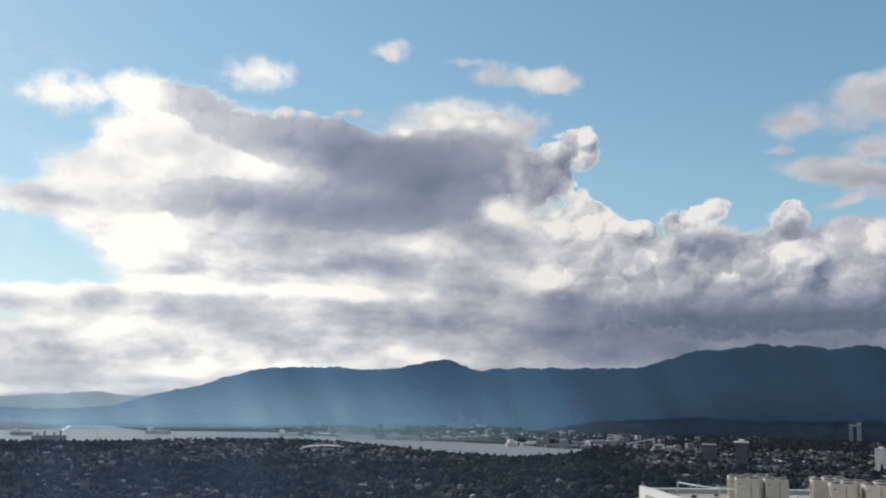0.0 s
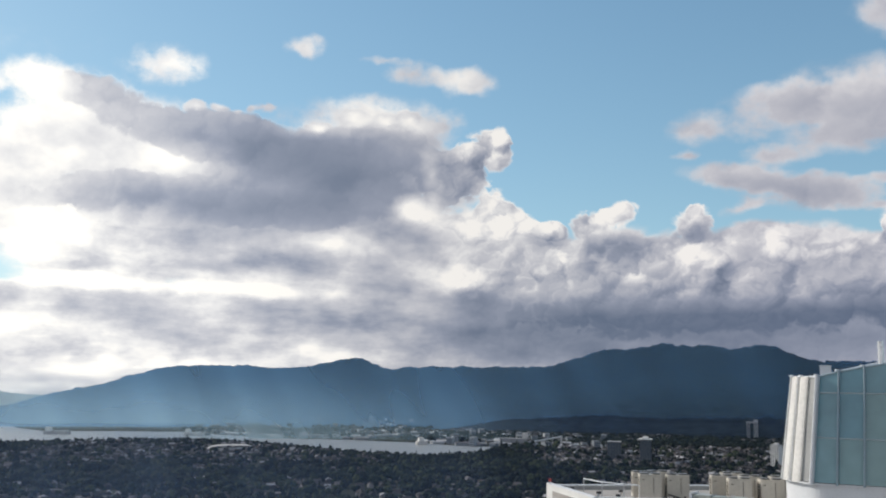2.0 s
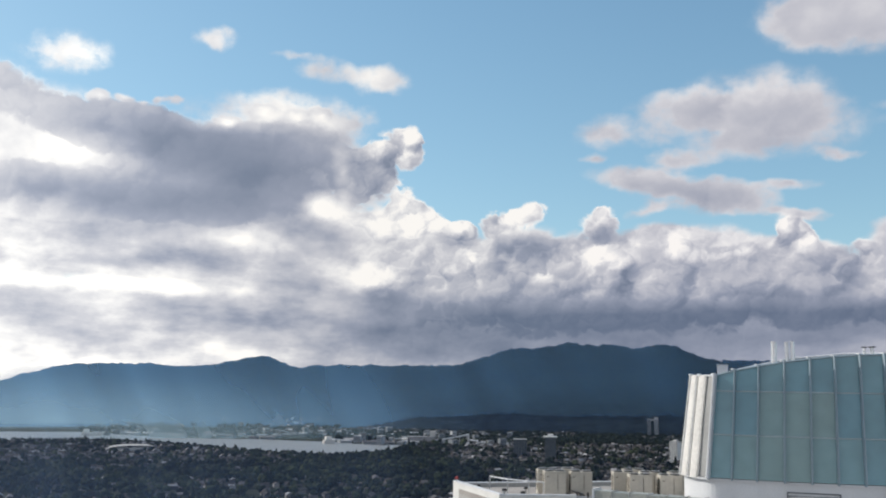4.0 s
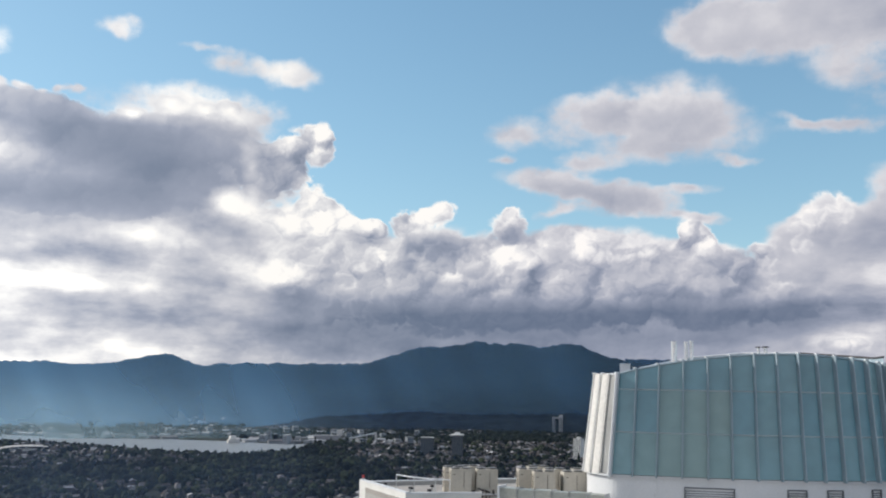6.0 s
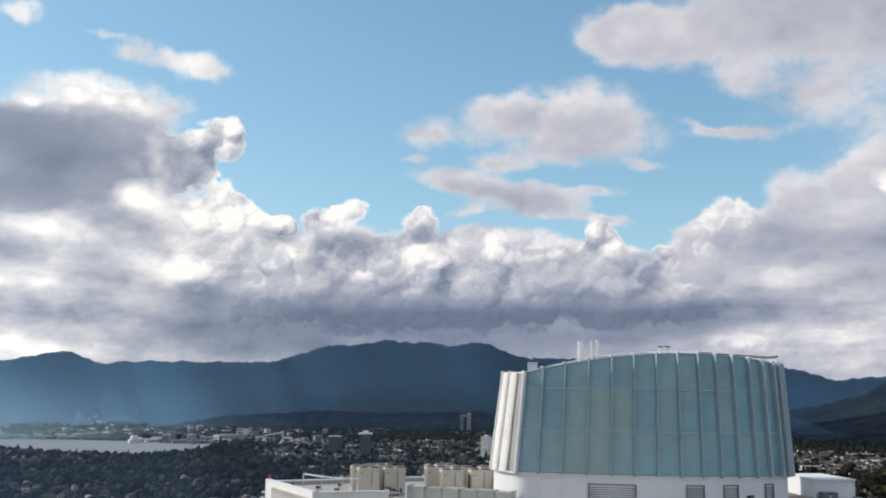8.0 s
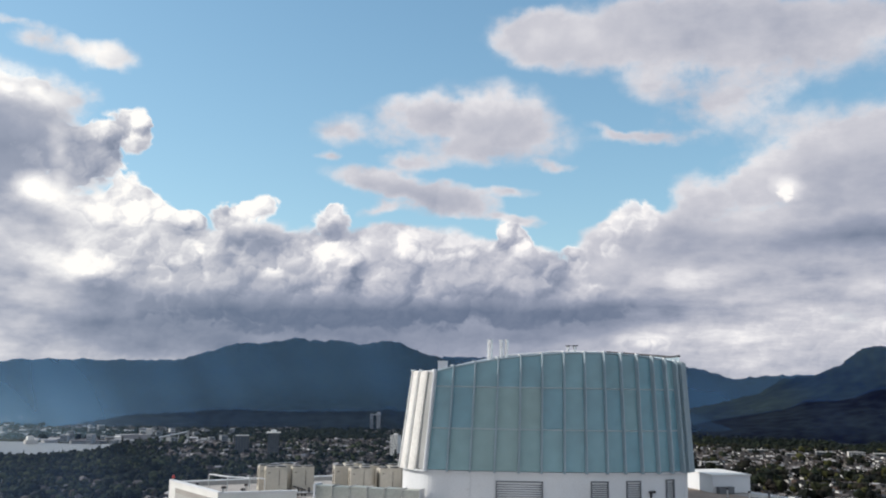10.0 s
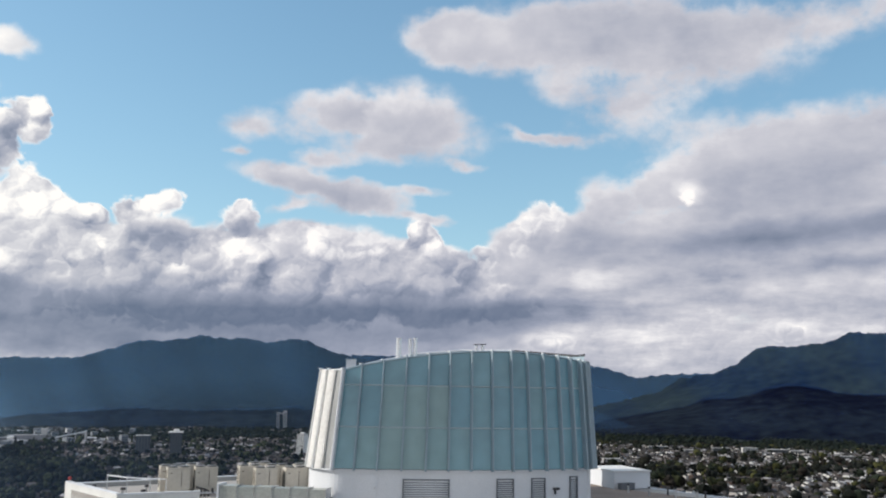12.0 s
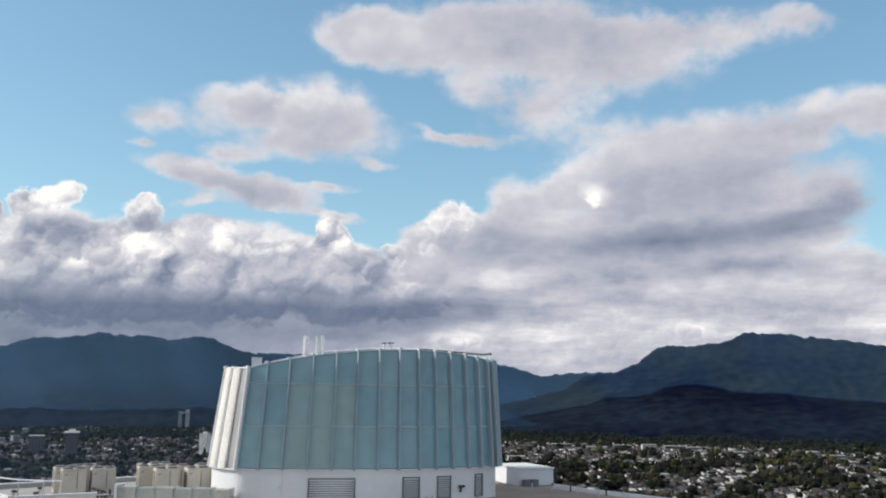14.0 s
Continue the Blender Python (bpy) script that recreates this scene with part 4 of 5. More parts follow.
# stair house beyond the crown
hut = thing("stair_house", "white rendered stair house on the roof", "roof hut", pose(41.55, 42.95, ROOF + 0.03, 0, 0, -14.9))
part("shell", boxed(0, 0, 0.0, 2.55, 3.6, 1.02, bevel=0.02), WHITE_PAINT, hut)
part("roof_slab", boxed(-0.06, -0.06, 1.022, 2.61, 3.66, 1.11, bevel=0.02), PARAPET, hut)
crate = thing("equipment_box", "low grey equipment box against the stair house", "box", pose(41.62, 42.45, ROOF + 0.03, 0, 0, -14.9))
part("body", boxed(0, 0, 0, 1.0, 0.4, 0.36, bevel=0.02), LOUVRE, crate)
part("lid", boxed(-0.02, -0.02, 0.362, 1.02, 0.42, 0.40, bevel=0.01), LOUVRE, crate)

from mathutils.bvhtree import BVHTree

# ---- ground, inlet, mountains, haze sheets ----
FAR = 4850.0
GRASS = surface("town_ground", (0.040, 0.046, 0.034), 0.95, grain=0.02, stain=0.005, amount=0.45, bump=0.0)
FOREST = surface("mountain_forest", (0.009, 0.0135, 0.0145), 0.95, grain=0.03, stain=0.0022, amount=0.7, bump=0.5)
# Lighter, greener copy of the forest: sunlight on the high slope as colour.
LIT_FOREST = surface("sunlit_forest_tone", (0.017, 0.023, 0.013), 0.95, grain=0.03, stain=0.003, amount=0.6, bump=0.5)


def inlet_shores():
    """Near and far shore of the inlet by bearing: distances from the tower."""
    az = [-40, -25, -22.4, -21.6, -20.5, -19.3, -18.9, -17.3, -12.8, -8.9, -7.5, -4.8, 0.2, 4.2, 7.6, 9.2]
    near = [2110, 2080, 2075, 2066, 2060, 2055, 2055, 2085, 2120, 2120, 2090, 2000, 1780, 1710, 1780, 1980]
    far = [2560, 2560, 2600, 3000, 3020, 2860, 2660, 2490, 2480, 2440, 2320, 2200, 2160, 2080, 1985, 2010]
    return az, near, far


def water_surface():
    m = bpy.data.materials.new("inlet_water")
    m.use_nodes = True
    nt = m.node_tree
    b = nt.nodes["Principled BSDF"]
    b.inputs["Base Color"].default_value = (0.20, 0.20, 0.195, 1)
    b.inputs["Roughness"].default_value, b.inputs["Specular IOR Level"].default_value = 0.36, 1.0
    n = nt.nodes.new("ShaderNodeTexNoise")
    n.inputs["Scale"].default_value, n.inputs["Detail"].default_value = 0.12, 6.0
    nt.links.new(nt.nodes.new("ShaderNodeTexCoord").outputs["Object"], n.inputs["Vector"])
    bp = nt.nodes.new("ShaderNodeBump")
    bp.inputs["Strength"].default_value, bp.inputs["Distance"].default_value = 0.35, 1.2
    nt.links.new(n.outputs["Fac"], bp.inputs["Height"]), nt.links.new(bp.outputs[0], b.inputs["Normal"])
    return m


ground_bm = bmesh.new()
bmesh.ops.create_circle(ground_bm, cap_ends=True, segments=160, radius=FAR)
tagged(part("ground", ground_bm, GRASS), kind="structure")
SHORE_AZ, SHORE_NEAR, SHORE_FAR = inlet_shores()
verts, faces = [], []
for k, az in enumerate(np.arange(-40, 9.21, 0.4)):
    wob = 14 * noise.noise((az * 0.9, 3.1, 0)) + 7 * noise.noise((az * 3.1, 7.7, 0))
    verts += [bearing_at(az, float(np.interp(az, SHORE_AZ, SHORE_NEAR)) + wob, 0.5), bearing_at(az, float(np.interp(az, SHORE_AZ, SHORE_FAR)) + wob, 0.5)]
    if k:
        faces.append((2 * k - 2, 2 * k, 2 * k + 1, 2 * k - 1))
me = bpy.data.meshes.new("water")
me.from_pydata(verts, [], faces)
me.materials.append(water_surface())
tagged(new("water", me), kind="structure")


def mountain(name, label, knots, near, crest_d, rough=1.0, step=0.08, haze=None, forest=None):
    """A forested mountain side: foot at near, crest at crest_d with the given rise over the eye, spurs and gullies by
    noise; haze: a tinted upright sheet before it that paints in distance haze.
    """
    az_k, el_k = [k[0] for k in knots], [k[1] for k in knots]
    az_all = np.arange(az_k[0], az_k[-1] + 0.001, step)
    soft_el = np.interp(az_all, az_k, el_k)
    bell = np.exp(-0.5 * (np.arange(-8, 9) / 3.0) ** 2)
    wide = np.exp(-0.5 * (np.arange(-40, 41) / 18.0) ** 2)
    crest_el = np.convolve(np.pad(soft_el, 8, mode="edge"), bell / bell.sum(), mode="valid")
    slope_el = np.convolve(np.pad(soft_el, 40, mode="edge"), wide / wide.sum(), mode="valid")
    rows = [i / 34 for i in range(35)] + [1.06, 1.16, 1.3]
    verts, faces, shell = [], [], []
    for az, el_top, el_low in zip(az_all, crest_el, slope_el):
        el_top += rough * (0.12 * noise.noise((az * 1.1, crest_d * 0.01, 0)) + 0.12 * noise.noise((az * 2.3, crest_d * 0.01, 5)) + 0.045 * noise.noise((az * 6.5, crest_d * 0.01, 8)) + 0.10 * (0.35 - abs(noise.noise((az * 1.9, crest_d * 0.01, 2)))) + 0.035 * noise.noise((az * 15.0, crest_d * 0.01, 4)))
        for s in rows:
            d = near + (crest_d - near) * s
            el = el_low + (el_top - el_low) * min(s, 1.0) ** 9
            crest_z = EYE + crest_d * math.tan(radians(el))
            rise = s ** 0.85 if s <= 1 else 1 - 0.9 * (s - 1) ** 0.8
            p = bearing_at(az, d)
            q = noise.noise((p.x * 0.0006, p.y * 0.0006, 3)) * 260
            spur = 1.4 * noise.fractal(((p.x + q) * 0.0030, (p.y - q) * 0.0015, near * 0.01), 1.0, 2.0, 4)
            knob = noise.fractal((p.x * 0.006, p.y * 0.006, 1.7), 1.0, 2.0, 3)
            z = crest_z * rise + rough * (13 * spur + 3 * knob) * math.sin(math.pi * min(s, 1.0)) ** 0.8 * min(1.0, 1.3 * s)
            verts.append((p.x, p.y, max(z, 0.2) - 0.6))
        # upright sheet cut to the crest line; its tint stands in for haze
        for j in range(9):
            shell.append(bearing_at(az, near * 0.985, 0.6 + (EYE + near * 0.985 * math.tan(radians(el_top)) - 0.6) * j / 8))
    sheets = []
    for n, out_faces in ((len(rows), faces), (9, sheets)):
        for i in range(len(az_all) - 1):
            for j in range(n - 1):
                out_faces.append((i * n + j, (i + 1) * n + j, (i + 1) * n + j + 1, i * n + j + 1))
    out = None
    forest = forest or FOREST
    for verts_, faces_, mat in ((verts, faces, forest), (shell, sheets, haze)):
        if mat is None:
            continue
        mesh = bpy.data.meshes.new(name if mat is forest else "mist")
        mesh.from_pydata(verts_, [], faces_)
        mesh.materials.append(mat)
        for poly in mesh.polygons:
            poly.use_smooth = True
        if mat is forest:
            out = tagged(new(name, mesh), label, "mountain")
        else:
            layer = tagged(new("mist", mesh), "upright blue sheet standing in for haze before the mountain", "mist", kind="stuff")
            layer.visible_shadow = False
    return out


def haze_material(name, density, west, east, low, high, floor_density, tint, least=0.0, base=1.0, foot=None):
    """Stand-in for distance haze: a tinted sheet that scatters the light that falls on it, densest towards the sun,
    thinning with height; light shafts are painted in as slanting streaks.
    """
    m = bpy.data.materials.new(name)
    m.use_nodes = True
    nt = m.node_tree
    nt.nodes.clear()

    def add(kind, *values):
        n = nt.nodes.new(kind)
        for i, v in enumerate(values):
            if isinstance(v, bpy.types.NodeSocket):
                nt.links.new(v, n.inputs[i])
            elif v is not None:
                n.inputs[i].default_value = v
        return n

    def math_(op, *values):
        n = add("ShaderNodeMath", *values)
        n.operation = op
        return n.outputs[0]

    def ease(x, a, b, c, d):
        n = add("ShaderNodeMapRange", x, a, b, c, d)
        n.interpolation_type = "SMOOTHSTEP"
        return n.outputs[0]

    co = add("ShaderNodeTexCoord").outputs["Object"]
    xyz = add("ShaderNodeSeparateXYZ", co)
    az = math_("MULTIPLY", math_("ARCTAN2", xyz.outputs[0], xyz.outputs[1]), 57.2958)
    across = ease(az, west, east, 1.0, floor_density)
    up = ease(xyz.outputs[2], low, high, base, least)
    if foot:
        # thinner tint low down at some bearings: keeps slope feet dark, water bright
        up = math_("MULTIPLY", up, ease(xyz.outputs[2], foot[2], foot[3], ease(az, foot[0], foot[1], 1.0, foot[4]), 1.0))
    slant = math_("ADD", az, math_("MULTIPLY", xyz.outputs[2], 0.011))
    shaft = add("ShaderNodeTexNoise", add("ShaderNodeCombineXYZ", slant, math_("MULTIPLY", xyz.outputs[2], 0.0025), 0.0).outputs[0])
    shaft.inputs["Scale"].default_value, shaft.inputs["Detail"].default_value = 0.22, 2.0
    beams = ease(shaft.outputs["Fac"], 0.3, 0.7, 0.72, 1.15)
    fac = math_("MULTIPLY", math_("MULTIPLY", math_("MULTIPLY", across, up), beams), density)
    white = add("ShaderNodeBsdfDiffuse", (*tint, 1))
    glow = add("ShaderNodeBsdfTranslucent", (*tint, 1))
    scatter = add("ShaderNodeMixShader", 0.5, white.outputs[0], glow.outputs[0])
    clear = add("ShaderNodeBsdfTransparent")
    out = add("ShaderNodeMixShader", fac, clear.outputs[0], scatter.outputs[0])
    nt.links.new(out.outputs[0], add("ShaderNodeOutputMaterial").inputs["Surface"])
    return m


# A curved upright sheet whose tint paints haze over all behind it.
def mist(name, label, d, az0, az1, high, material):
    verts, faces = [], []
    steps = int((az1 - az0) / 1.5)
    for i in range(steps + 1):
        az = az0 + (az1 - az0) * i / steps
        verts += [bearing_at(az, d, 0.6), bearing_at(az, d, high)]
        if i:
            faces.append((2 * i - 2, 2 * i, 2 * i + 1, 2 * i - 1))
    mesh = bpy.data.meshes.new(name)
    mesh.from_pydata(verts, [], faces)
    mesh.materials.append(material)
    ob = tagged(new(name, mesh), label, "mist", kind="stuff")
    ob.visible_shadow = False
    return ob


mountain("far_hill", "distant pale blue hills beyond the inlet", [(-34, -1.2), (-27, -1.3), (-25.3, -1.1), (-23.6, -0.9), (-21.5, -0.82), (-20, -0.7), (-18.9, -0.95), (-17.5, -0.93), (-12, -1.0)], 4200, 4600, 0.5, haze=haze_material("far_hill_haze", 0.80, -18, -9, 900, 1000, 0.8, (0.52, 0.66, 0.76)))
mountain("headland", "low dark wooded headland in the inlet", [(-34, -2.1), (-25.2, -2.19), (-23.5, -2.16), (-22, -2.31), (-21.6, -2.8)], 2640, 2760, 0.4, haze=haze_material("headland_haze", 0.45, -18, -9, 900, 1000, 0.8, (0.40, 0.55, 0.66)))
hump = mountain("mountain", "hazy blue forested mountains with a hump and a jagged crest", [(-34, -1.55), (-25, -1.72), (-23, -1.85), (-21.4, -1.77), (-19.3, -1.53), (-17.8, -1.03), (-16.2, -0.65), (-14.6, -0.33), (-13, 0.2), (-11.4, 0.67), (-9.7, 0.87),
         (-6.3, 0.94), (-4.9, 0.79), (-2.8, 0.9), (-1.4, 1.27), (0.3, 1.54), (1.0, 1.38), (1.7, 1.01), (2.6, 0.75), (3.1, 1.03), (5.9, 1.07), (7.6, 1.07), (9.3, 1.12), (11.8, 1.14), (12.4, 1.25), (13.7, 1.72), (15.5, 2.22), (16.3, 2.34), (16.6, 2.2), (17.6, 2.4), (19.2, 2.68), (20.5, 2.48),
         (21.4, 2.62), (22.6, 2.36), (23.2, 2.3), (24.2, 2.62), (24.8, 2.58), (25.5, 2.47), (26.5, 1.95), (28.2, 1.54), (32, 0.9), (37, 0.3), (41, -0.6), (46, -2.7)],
                2760, 3900, 0.7, haze=haze_material("mountain_haze", 0.62, -12, 22, 30, 230, 0.60, (0.18, 0.39, 0.66), least=0.82, foot=(5.0, 18.0, 10, 170, 0.4)))
mountain("far_ridge", "pale blue ridge closing the valley", [(28, 1.7), (38, 1.55), (42.2, 1.34), (43.4, 1.15), (44.4, 0.89), (45.6, 0.53), (46.9, 0.79), (48.2, 0.85), (54, 1.0)], 4000, 4500, 0.8, haze=haze_material("ridge_haze", 0.50, 20, 70, 60, 220, 0.9, (0.22, 0.46, 0.80), least=0.7))
broad = mountain("mountain", "broad dark forested mountain, its side toned as if sunlit", [(38, -2.2), (42, -1.4), (45.5, -0.57), (46.8, -0.2), (48.2, 0.68), (50.2, 0.94), (51.3, 1.57), (52.4, 2.42), (54.6, 2.54), (56.5, 2.78), (57.2, 3.28), (58.4, 3.21),
         (59.7, 3.27), (60.9, 3.01), (62.7, 2.88), (64.7, 2.55), (72, 1.6)], 3010, 3600, haze=haze_material("shoulder_haze", 0.34, 40, 60, 60, 300, 0.8, (0.07, 0.19, 0.46), least=1.0, base=0.8), forest=LIT_FOREST)


# Added ridge: its crest follows the edge of cloud shade on the mountain behind.
mountain("foothill", "added dark ridge standing in for the mountain's cloud-shaded lower slope", [(40, -2.6), (43, -2.1), (45.63, -1.55), (48.12, -1.07), (49.39, -0.51), (51.48, -0.47), (52.93, 0.19), (54.36, 0.42), (55.55, 0.23), (56.91, -0.16), (59.21, -0.11), (61.39, -0.37), (66, -0.6), (72, -1.0)],
         2560, 2980, 0.45, haze=haze_material("shaded_slope_haze", 0.20, 40, 60, 20, 160, 0.8, (0.012, 0.04, 0.20), least=0.9, base=0.9))
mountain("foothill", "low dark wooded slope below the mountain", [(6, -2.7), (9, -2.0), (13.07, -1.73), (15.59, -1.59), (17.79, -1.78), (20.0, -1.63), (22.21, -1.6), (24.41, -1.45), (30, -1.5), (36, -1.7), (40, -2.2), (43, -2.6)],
         2600, 2730, 0.9, haze=haze_material("slope_haze", 0.16, 8, 30, 20, 160, 0.9, (0.06, 0.14, 0.34), least=0.9, base=0.9))
mist("mist", "pale sheet standing in for haze over the inlet", 2180, -45, 30, 300, haze_material("inlet_haze", 0.50, -12, 15, 10, 175, 0.04, (0.46, 0.66, 0.74), foot=(-4.0, -12.0, 16, 40, 0.15)))
mist("mist", "blue sheet standing in for haze before the mountains", 2620, -45, 75, 300, haze_material("hill_haze", 0.16, -14, 20, 20, 130, 0.12, (0.26, 0.48, 0.76)))

mist("mist", "faint blue sheet standing in for haze over the town", 945, -45, 40, 160, haze_material("town_haze", 0.12, -18, 40, 30, 140, 0.25, (0.30, 0.46, 0.78)))

# ---- the town ----
WALL_TONES = ((0.80, 0.79, 0.77), (0.76, 0.76, 0.75), (0.78, 0.77, 0.74), (0.55, 0.53, 0.50), (0.80, 0.80, 0.79), (0.09, 0.085, 0.082), (0.13, 0.12, 0.11), (0.075, 0.07, 0.07), (0.70, 0.67, 0.63), (0.10, 0.075, 0.065), (0.11, 0.11, 0.115), (0.085, 0.08, 0.077), (0.20, 0.19, 0.18), (0.10, 0.093, 0.09), (0.08, 0.08, 0.085))
ROOF_TONES = ((0.30, 0.30, 0.31), (0.14, 0.13, 0.13), (0.05, 0.048, 0.048), (0.06, 0.05, 0.045), (0.075, 0.072, 0.072), (0.04, 0.039, 0.04), (0.07, 0.062, 0.058), (0.16, 0.155, 0.16), (0.05, 0.048, 0.05), (0.04, 0.04, 0.042), (0.055, 0.05, 0.05), (0.065, 0.06, 0.06))
SHED_TONES = ((0.36, 0.38, 0.40), (0.22, 0.24, 0.26), (0.16, 0.17, 0.19), (0.46, 0.47, 0.48), (0.20, 0.20, 0.20), (0.28, 0.29, 0.31))
HOUSE_WALL = surface("house_wall", (0.6, 0.6, 0.6), 0.8, grain=1.5, stain=0.2, amount=0.1, bump=0.0, tones=WALL_TONES)
HOUSE_ROOF = surface("house_roof", (0.15, 0.13, 0.12), 0.85, grain=2.0, stain=0.3, amount=0.2, bump=0.0, tones=ROOF_TONES)
MANY_WALLS = surface("town_walls", (0.6, 0.6, 0.6), 0.8, grain=0.5, stain=0.05, amount=0.12, bump=0.0, tones=WALL_TONES, island=True)
# Darker copy of the town walls: shade on the western houses put into colour.
SHADED_WALLS = surface("shaded_walls", (0.2, 0.2, 0.2), 0.8, grain=0.5, stain=0.05, amount=0.12, bump=0.0, island=True, tones=((0.20, 0.20, 0.205), (0.08, 0.078, 0.078), (0.12, 0.115, 0.12), (0.065, 0.063, 0.067), (0.15, 0.148, 0.15), (0.07, 0.065, 0.064), (0.34, 0.335, 0.335), (0.12, 0.115, 0.11)))
MANY_ROOFS = surface("town_roofs", (0.2, 0.2, 0.2), 0.85, grain=0.5, stain=0.05, amount=0.15, bump=0.0, tones=ROOF_TONES, island=True)
LEAF = surface("foliage", (0.03, 0.04, 0.018), 0.9, grain=0.6, stain=0.02, amount=0.35, bump=0.0, island=True,
               tones=((0.020, 0.026, 0.018), (0.030, 0.034, 0.018), (0.014, 0.017, 0.014), (0.058, 0.060, 0.024), (0.016, 0.019, 0.017), (0.024, 0.025, 0.019), (0.012, 0.014, 0.013), (0.024, 0.021, 0.018)))
COOL_LEAF = surface("cool_foliage", (0.02, 0.026, 0.02), 0.9, grain=0.6, stain=0.006, amount=0.45, bump=0.0, island=True,
                    tones=((0.020, 0.029, 0.023), (0.026, 0.036, 0.024), (0.013, 0.018, 0.016), (0.050, 0.062, 0.034), (0.015, 0.021, 0.019), (0.022, 0.028, 0.023), (0.034, 0.043, 0.026)))
DARK_LEAF = surface("dark_woods", (0.016, 0.022, 0.018), 0.95, grain=0.3, stain=0.01, amount=0.3, bump=0.0, island=True, tones=((0.013, 0.019, 0.016), (0.020, 0.026, 0.018), (0.010, 0.015, 0.014), (0.016, 0.021, 0.020)))
SHED_WALL = surface("shed_wall", (0.3, 0.3, 0.3), 0.85, grain=0.6, stain=0.06, amount=0.15, bump=0.0, tones=SHED_TONES)
SHED_ROOF = surface("shed_roof", (0.3, 0.3, 0.3), 0.85, grain=0.6, stain=0.06, amount=0.2, bump=0.0, tones=((0.30, 0.31, 0.33), (0.18, 0.19, 0.20), (0.42, 0.43, 0.44), (0.12, 0.12, 0.13)))
BARK = surface("bark", (0.09, 0.07, 0.05), 0.95, grain=2.0, stain=0.3)


def shore_near(az):
    return float(np.interp(az, SHORE_AZ, SHORE_NEAR)) if az < 9.2 else 2250.0


def gable(width, depth, wall, rise):
    """Verts and faces of a house's walls with gable ends, and of its roof with eaves."""
    w, d, e = width / 2, depth / 2, 0.5
    walls = [(-w, -d, 0), (w, -d, 0), (w, d, 0), (-w, d, 0), (-w, -d, wall), (w, -d, wall), (w, d, wall), (-w, d, wall), (-w, 0, wall + rise), (w, 0, wall + rise)]
    wall_faces = [(0, 1, 5, 4), (2, 3, 7, 6), (1, 2, 6, 9, 5), (3, 0, 4, 8, 7)]
    s, t = rise / d, 0.25
    roof = [(-w - e, -d - e, wall - s * e + 0.05), (w + e, -d - e, wall - s * e + 0.05), (w + e, 0, wall + rise + 0.08), (-w - e, 0, wall + rise + 0.08), (w + e, d + e, wall - s * e + 0.05), (-w - e, d + e, wall - s * e + 0.05)]
    roof += [(x, y, z + t) for x, y, z in roof]
    roof_faces = [(6, 7, 8, 9), (9, 8, 10, 11), (1, 0, 3, 2), (2, 3, 5, 4), (0, 1, 7, 6), (4, 5, 11, 10), (1, 2, 8, 7), (2, 4, 10, 8), (3, 0, 6, 9), (5, 3, 9, 11)]
    return walls, wall_faces, roof, roof_faces


def raw(name, verts, faces, material, parent=None):
    mesh = bpy.data.meshes.new(name)
    mesh.from_pydata(verts, [], faces)
    mesh.materials.append(material)
    ob = new(name, mesh)
    ob.parent = parent
    return ob


def house_model(width, depth, wall, rise):
    h = thing("house", "detached suburban house with a gabled roof among trees", "house", group="suburban houses")
    walls, wf, roof, rf = gable(width, depth, wall, rise)
    wall_ob = raw("shell", walls, wf, HOUSE_WALL, h)
    raw("roof", roof, rf, HOUSE_ROOF, h)
    part("chimney", boxed(width * 0.2, 0.4, wall + rise * 0.4, width * 0.2 + 0.9, 1.3, wall + rise + 1.0), CONCRETE, h)
    for x in (-width * 0.27, width * 0.22):
        part("window", boxed(x - 1.0, -depth / 2 - 0.06, wall * 0.5, x + 1.0, -depth / 2 + 0.02, wall * 0.5 + 1.5), PANE, h)
    return h


town = random.Random(11)
models = [house_model(8.5, 7, 4.4, 2.0), house_model(9.5, 7.5, 5.0, 2.2), house_model(7.5, 9, 3.8, 2.3), house_model(11, 7.5, 4.0, 1.9)]
plots = []
for row in range(-125, 125):
    for col in range(-165, 165):
        # streets run on a grid; every fourth row is a street
        if row % 5 == 0 or col % 11 == 0:
            continue
        x, y = col * 13.5 + town.uniform(-2.2, 2.2), row * 15.5 + town.uniform(-2, 2) + 600
        d, az = math.hypot(x, y), math.degrees(math.atan2(x, y))
        if not (-31 < az < 70 and 960 < d < shore_near(az) - 45) or y < 60:
            continue
        plots.append((d, az, x, y))
plots.sort()


def wooded(x, y, az):
    """How far woods stand in for houses: parks by noise, thick belts towards the inlet."""
    belt = 0.05 if -12 < az < 12 else 0.0
    return 0.7 * noise.noise((x * 0.0026, y * 0.0026, 4.0)) + 0.45 * noise.noise((x * 0.009, y * 0.009, 2.0)) + belt


built, spare = 0, []
for d, az, x, y in plots:
    if town.random() < (0.26 if az < 30 else 0.08) + 2.4 * max(0.0, wooded(x, y, az) - 0.02):
        continue
    turn = town.choice((0, 90, 180, 270)) + 12 + town.uniform(-3, 3)
    if built < 4:
        models[built].matrix_basis = pose(x, y, 0, 0, 0, turn)
    elif built < 250:
        copy_thing(models[built % 4], pose(x, y, 0, 0, 0, turn))
    else:
        spare.append((x, y, turn))
    built += 1
wall_v, wall_f, roof_v, roof_f = [], [], [], []
west_v, west_f = [], []
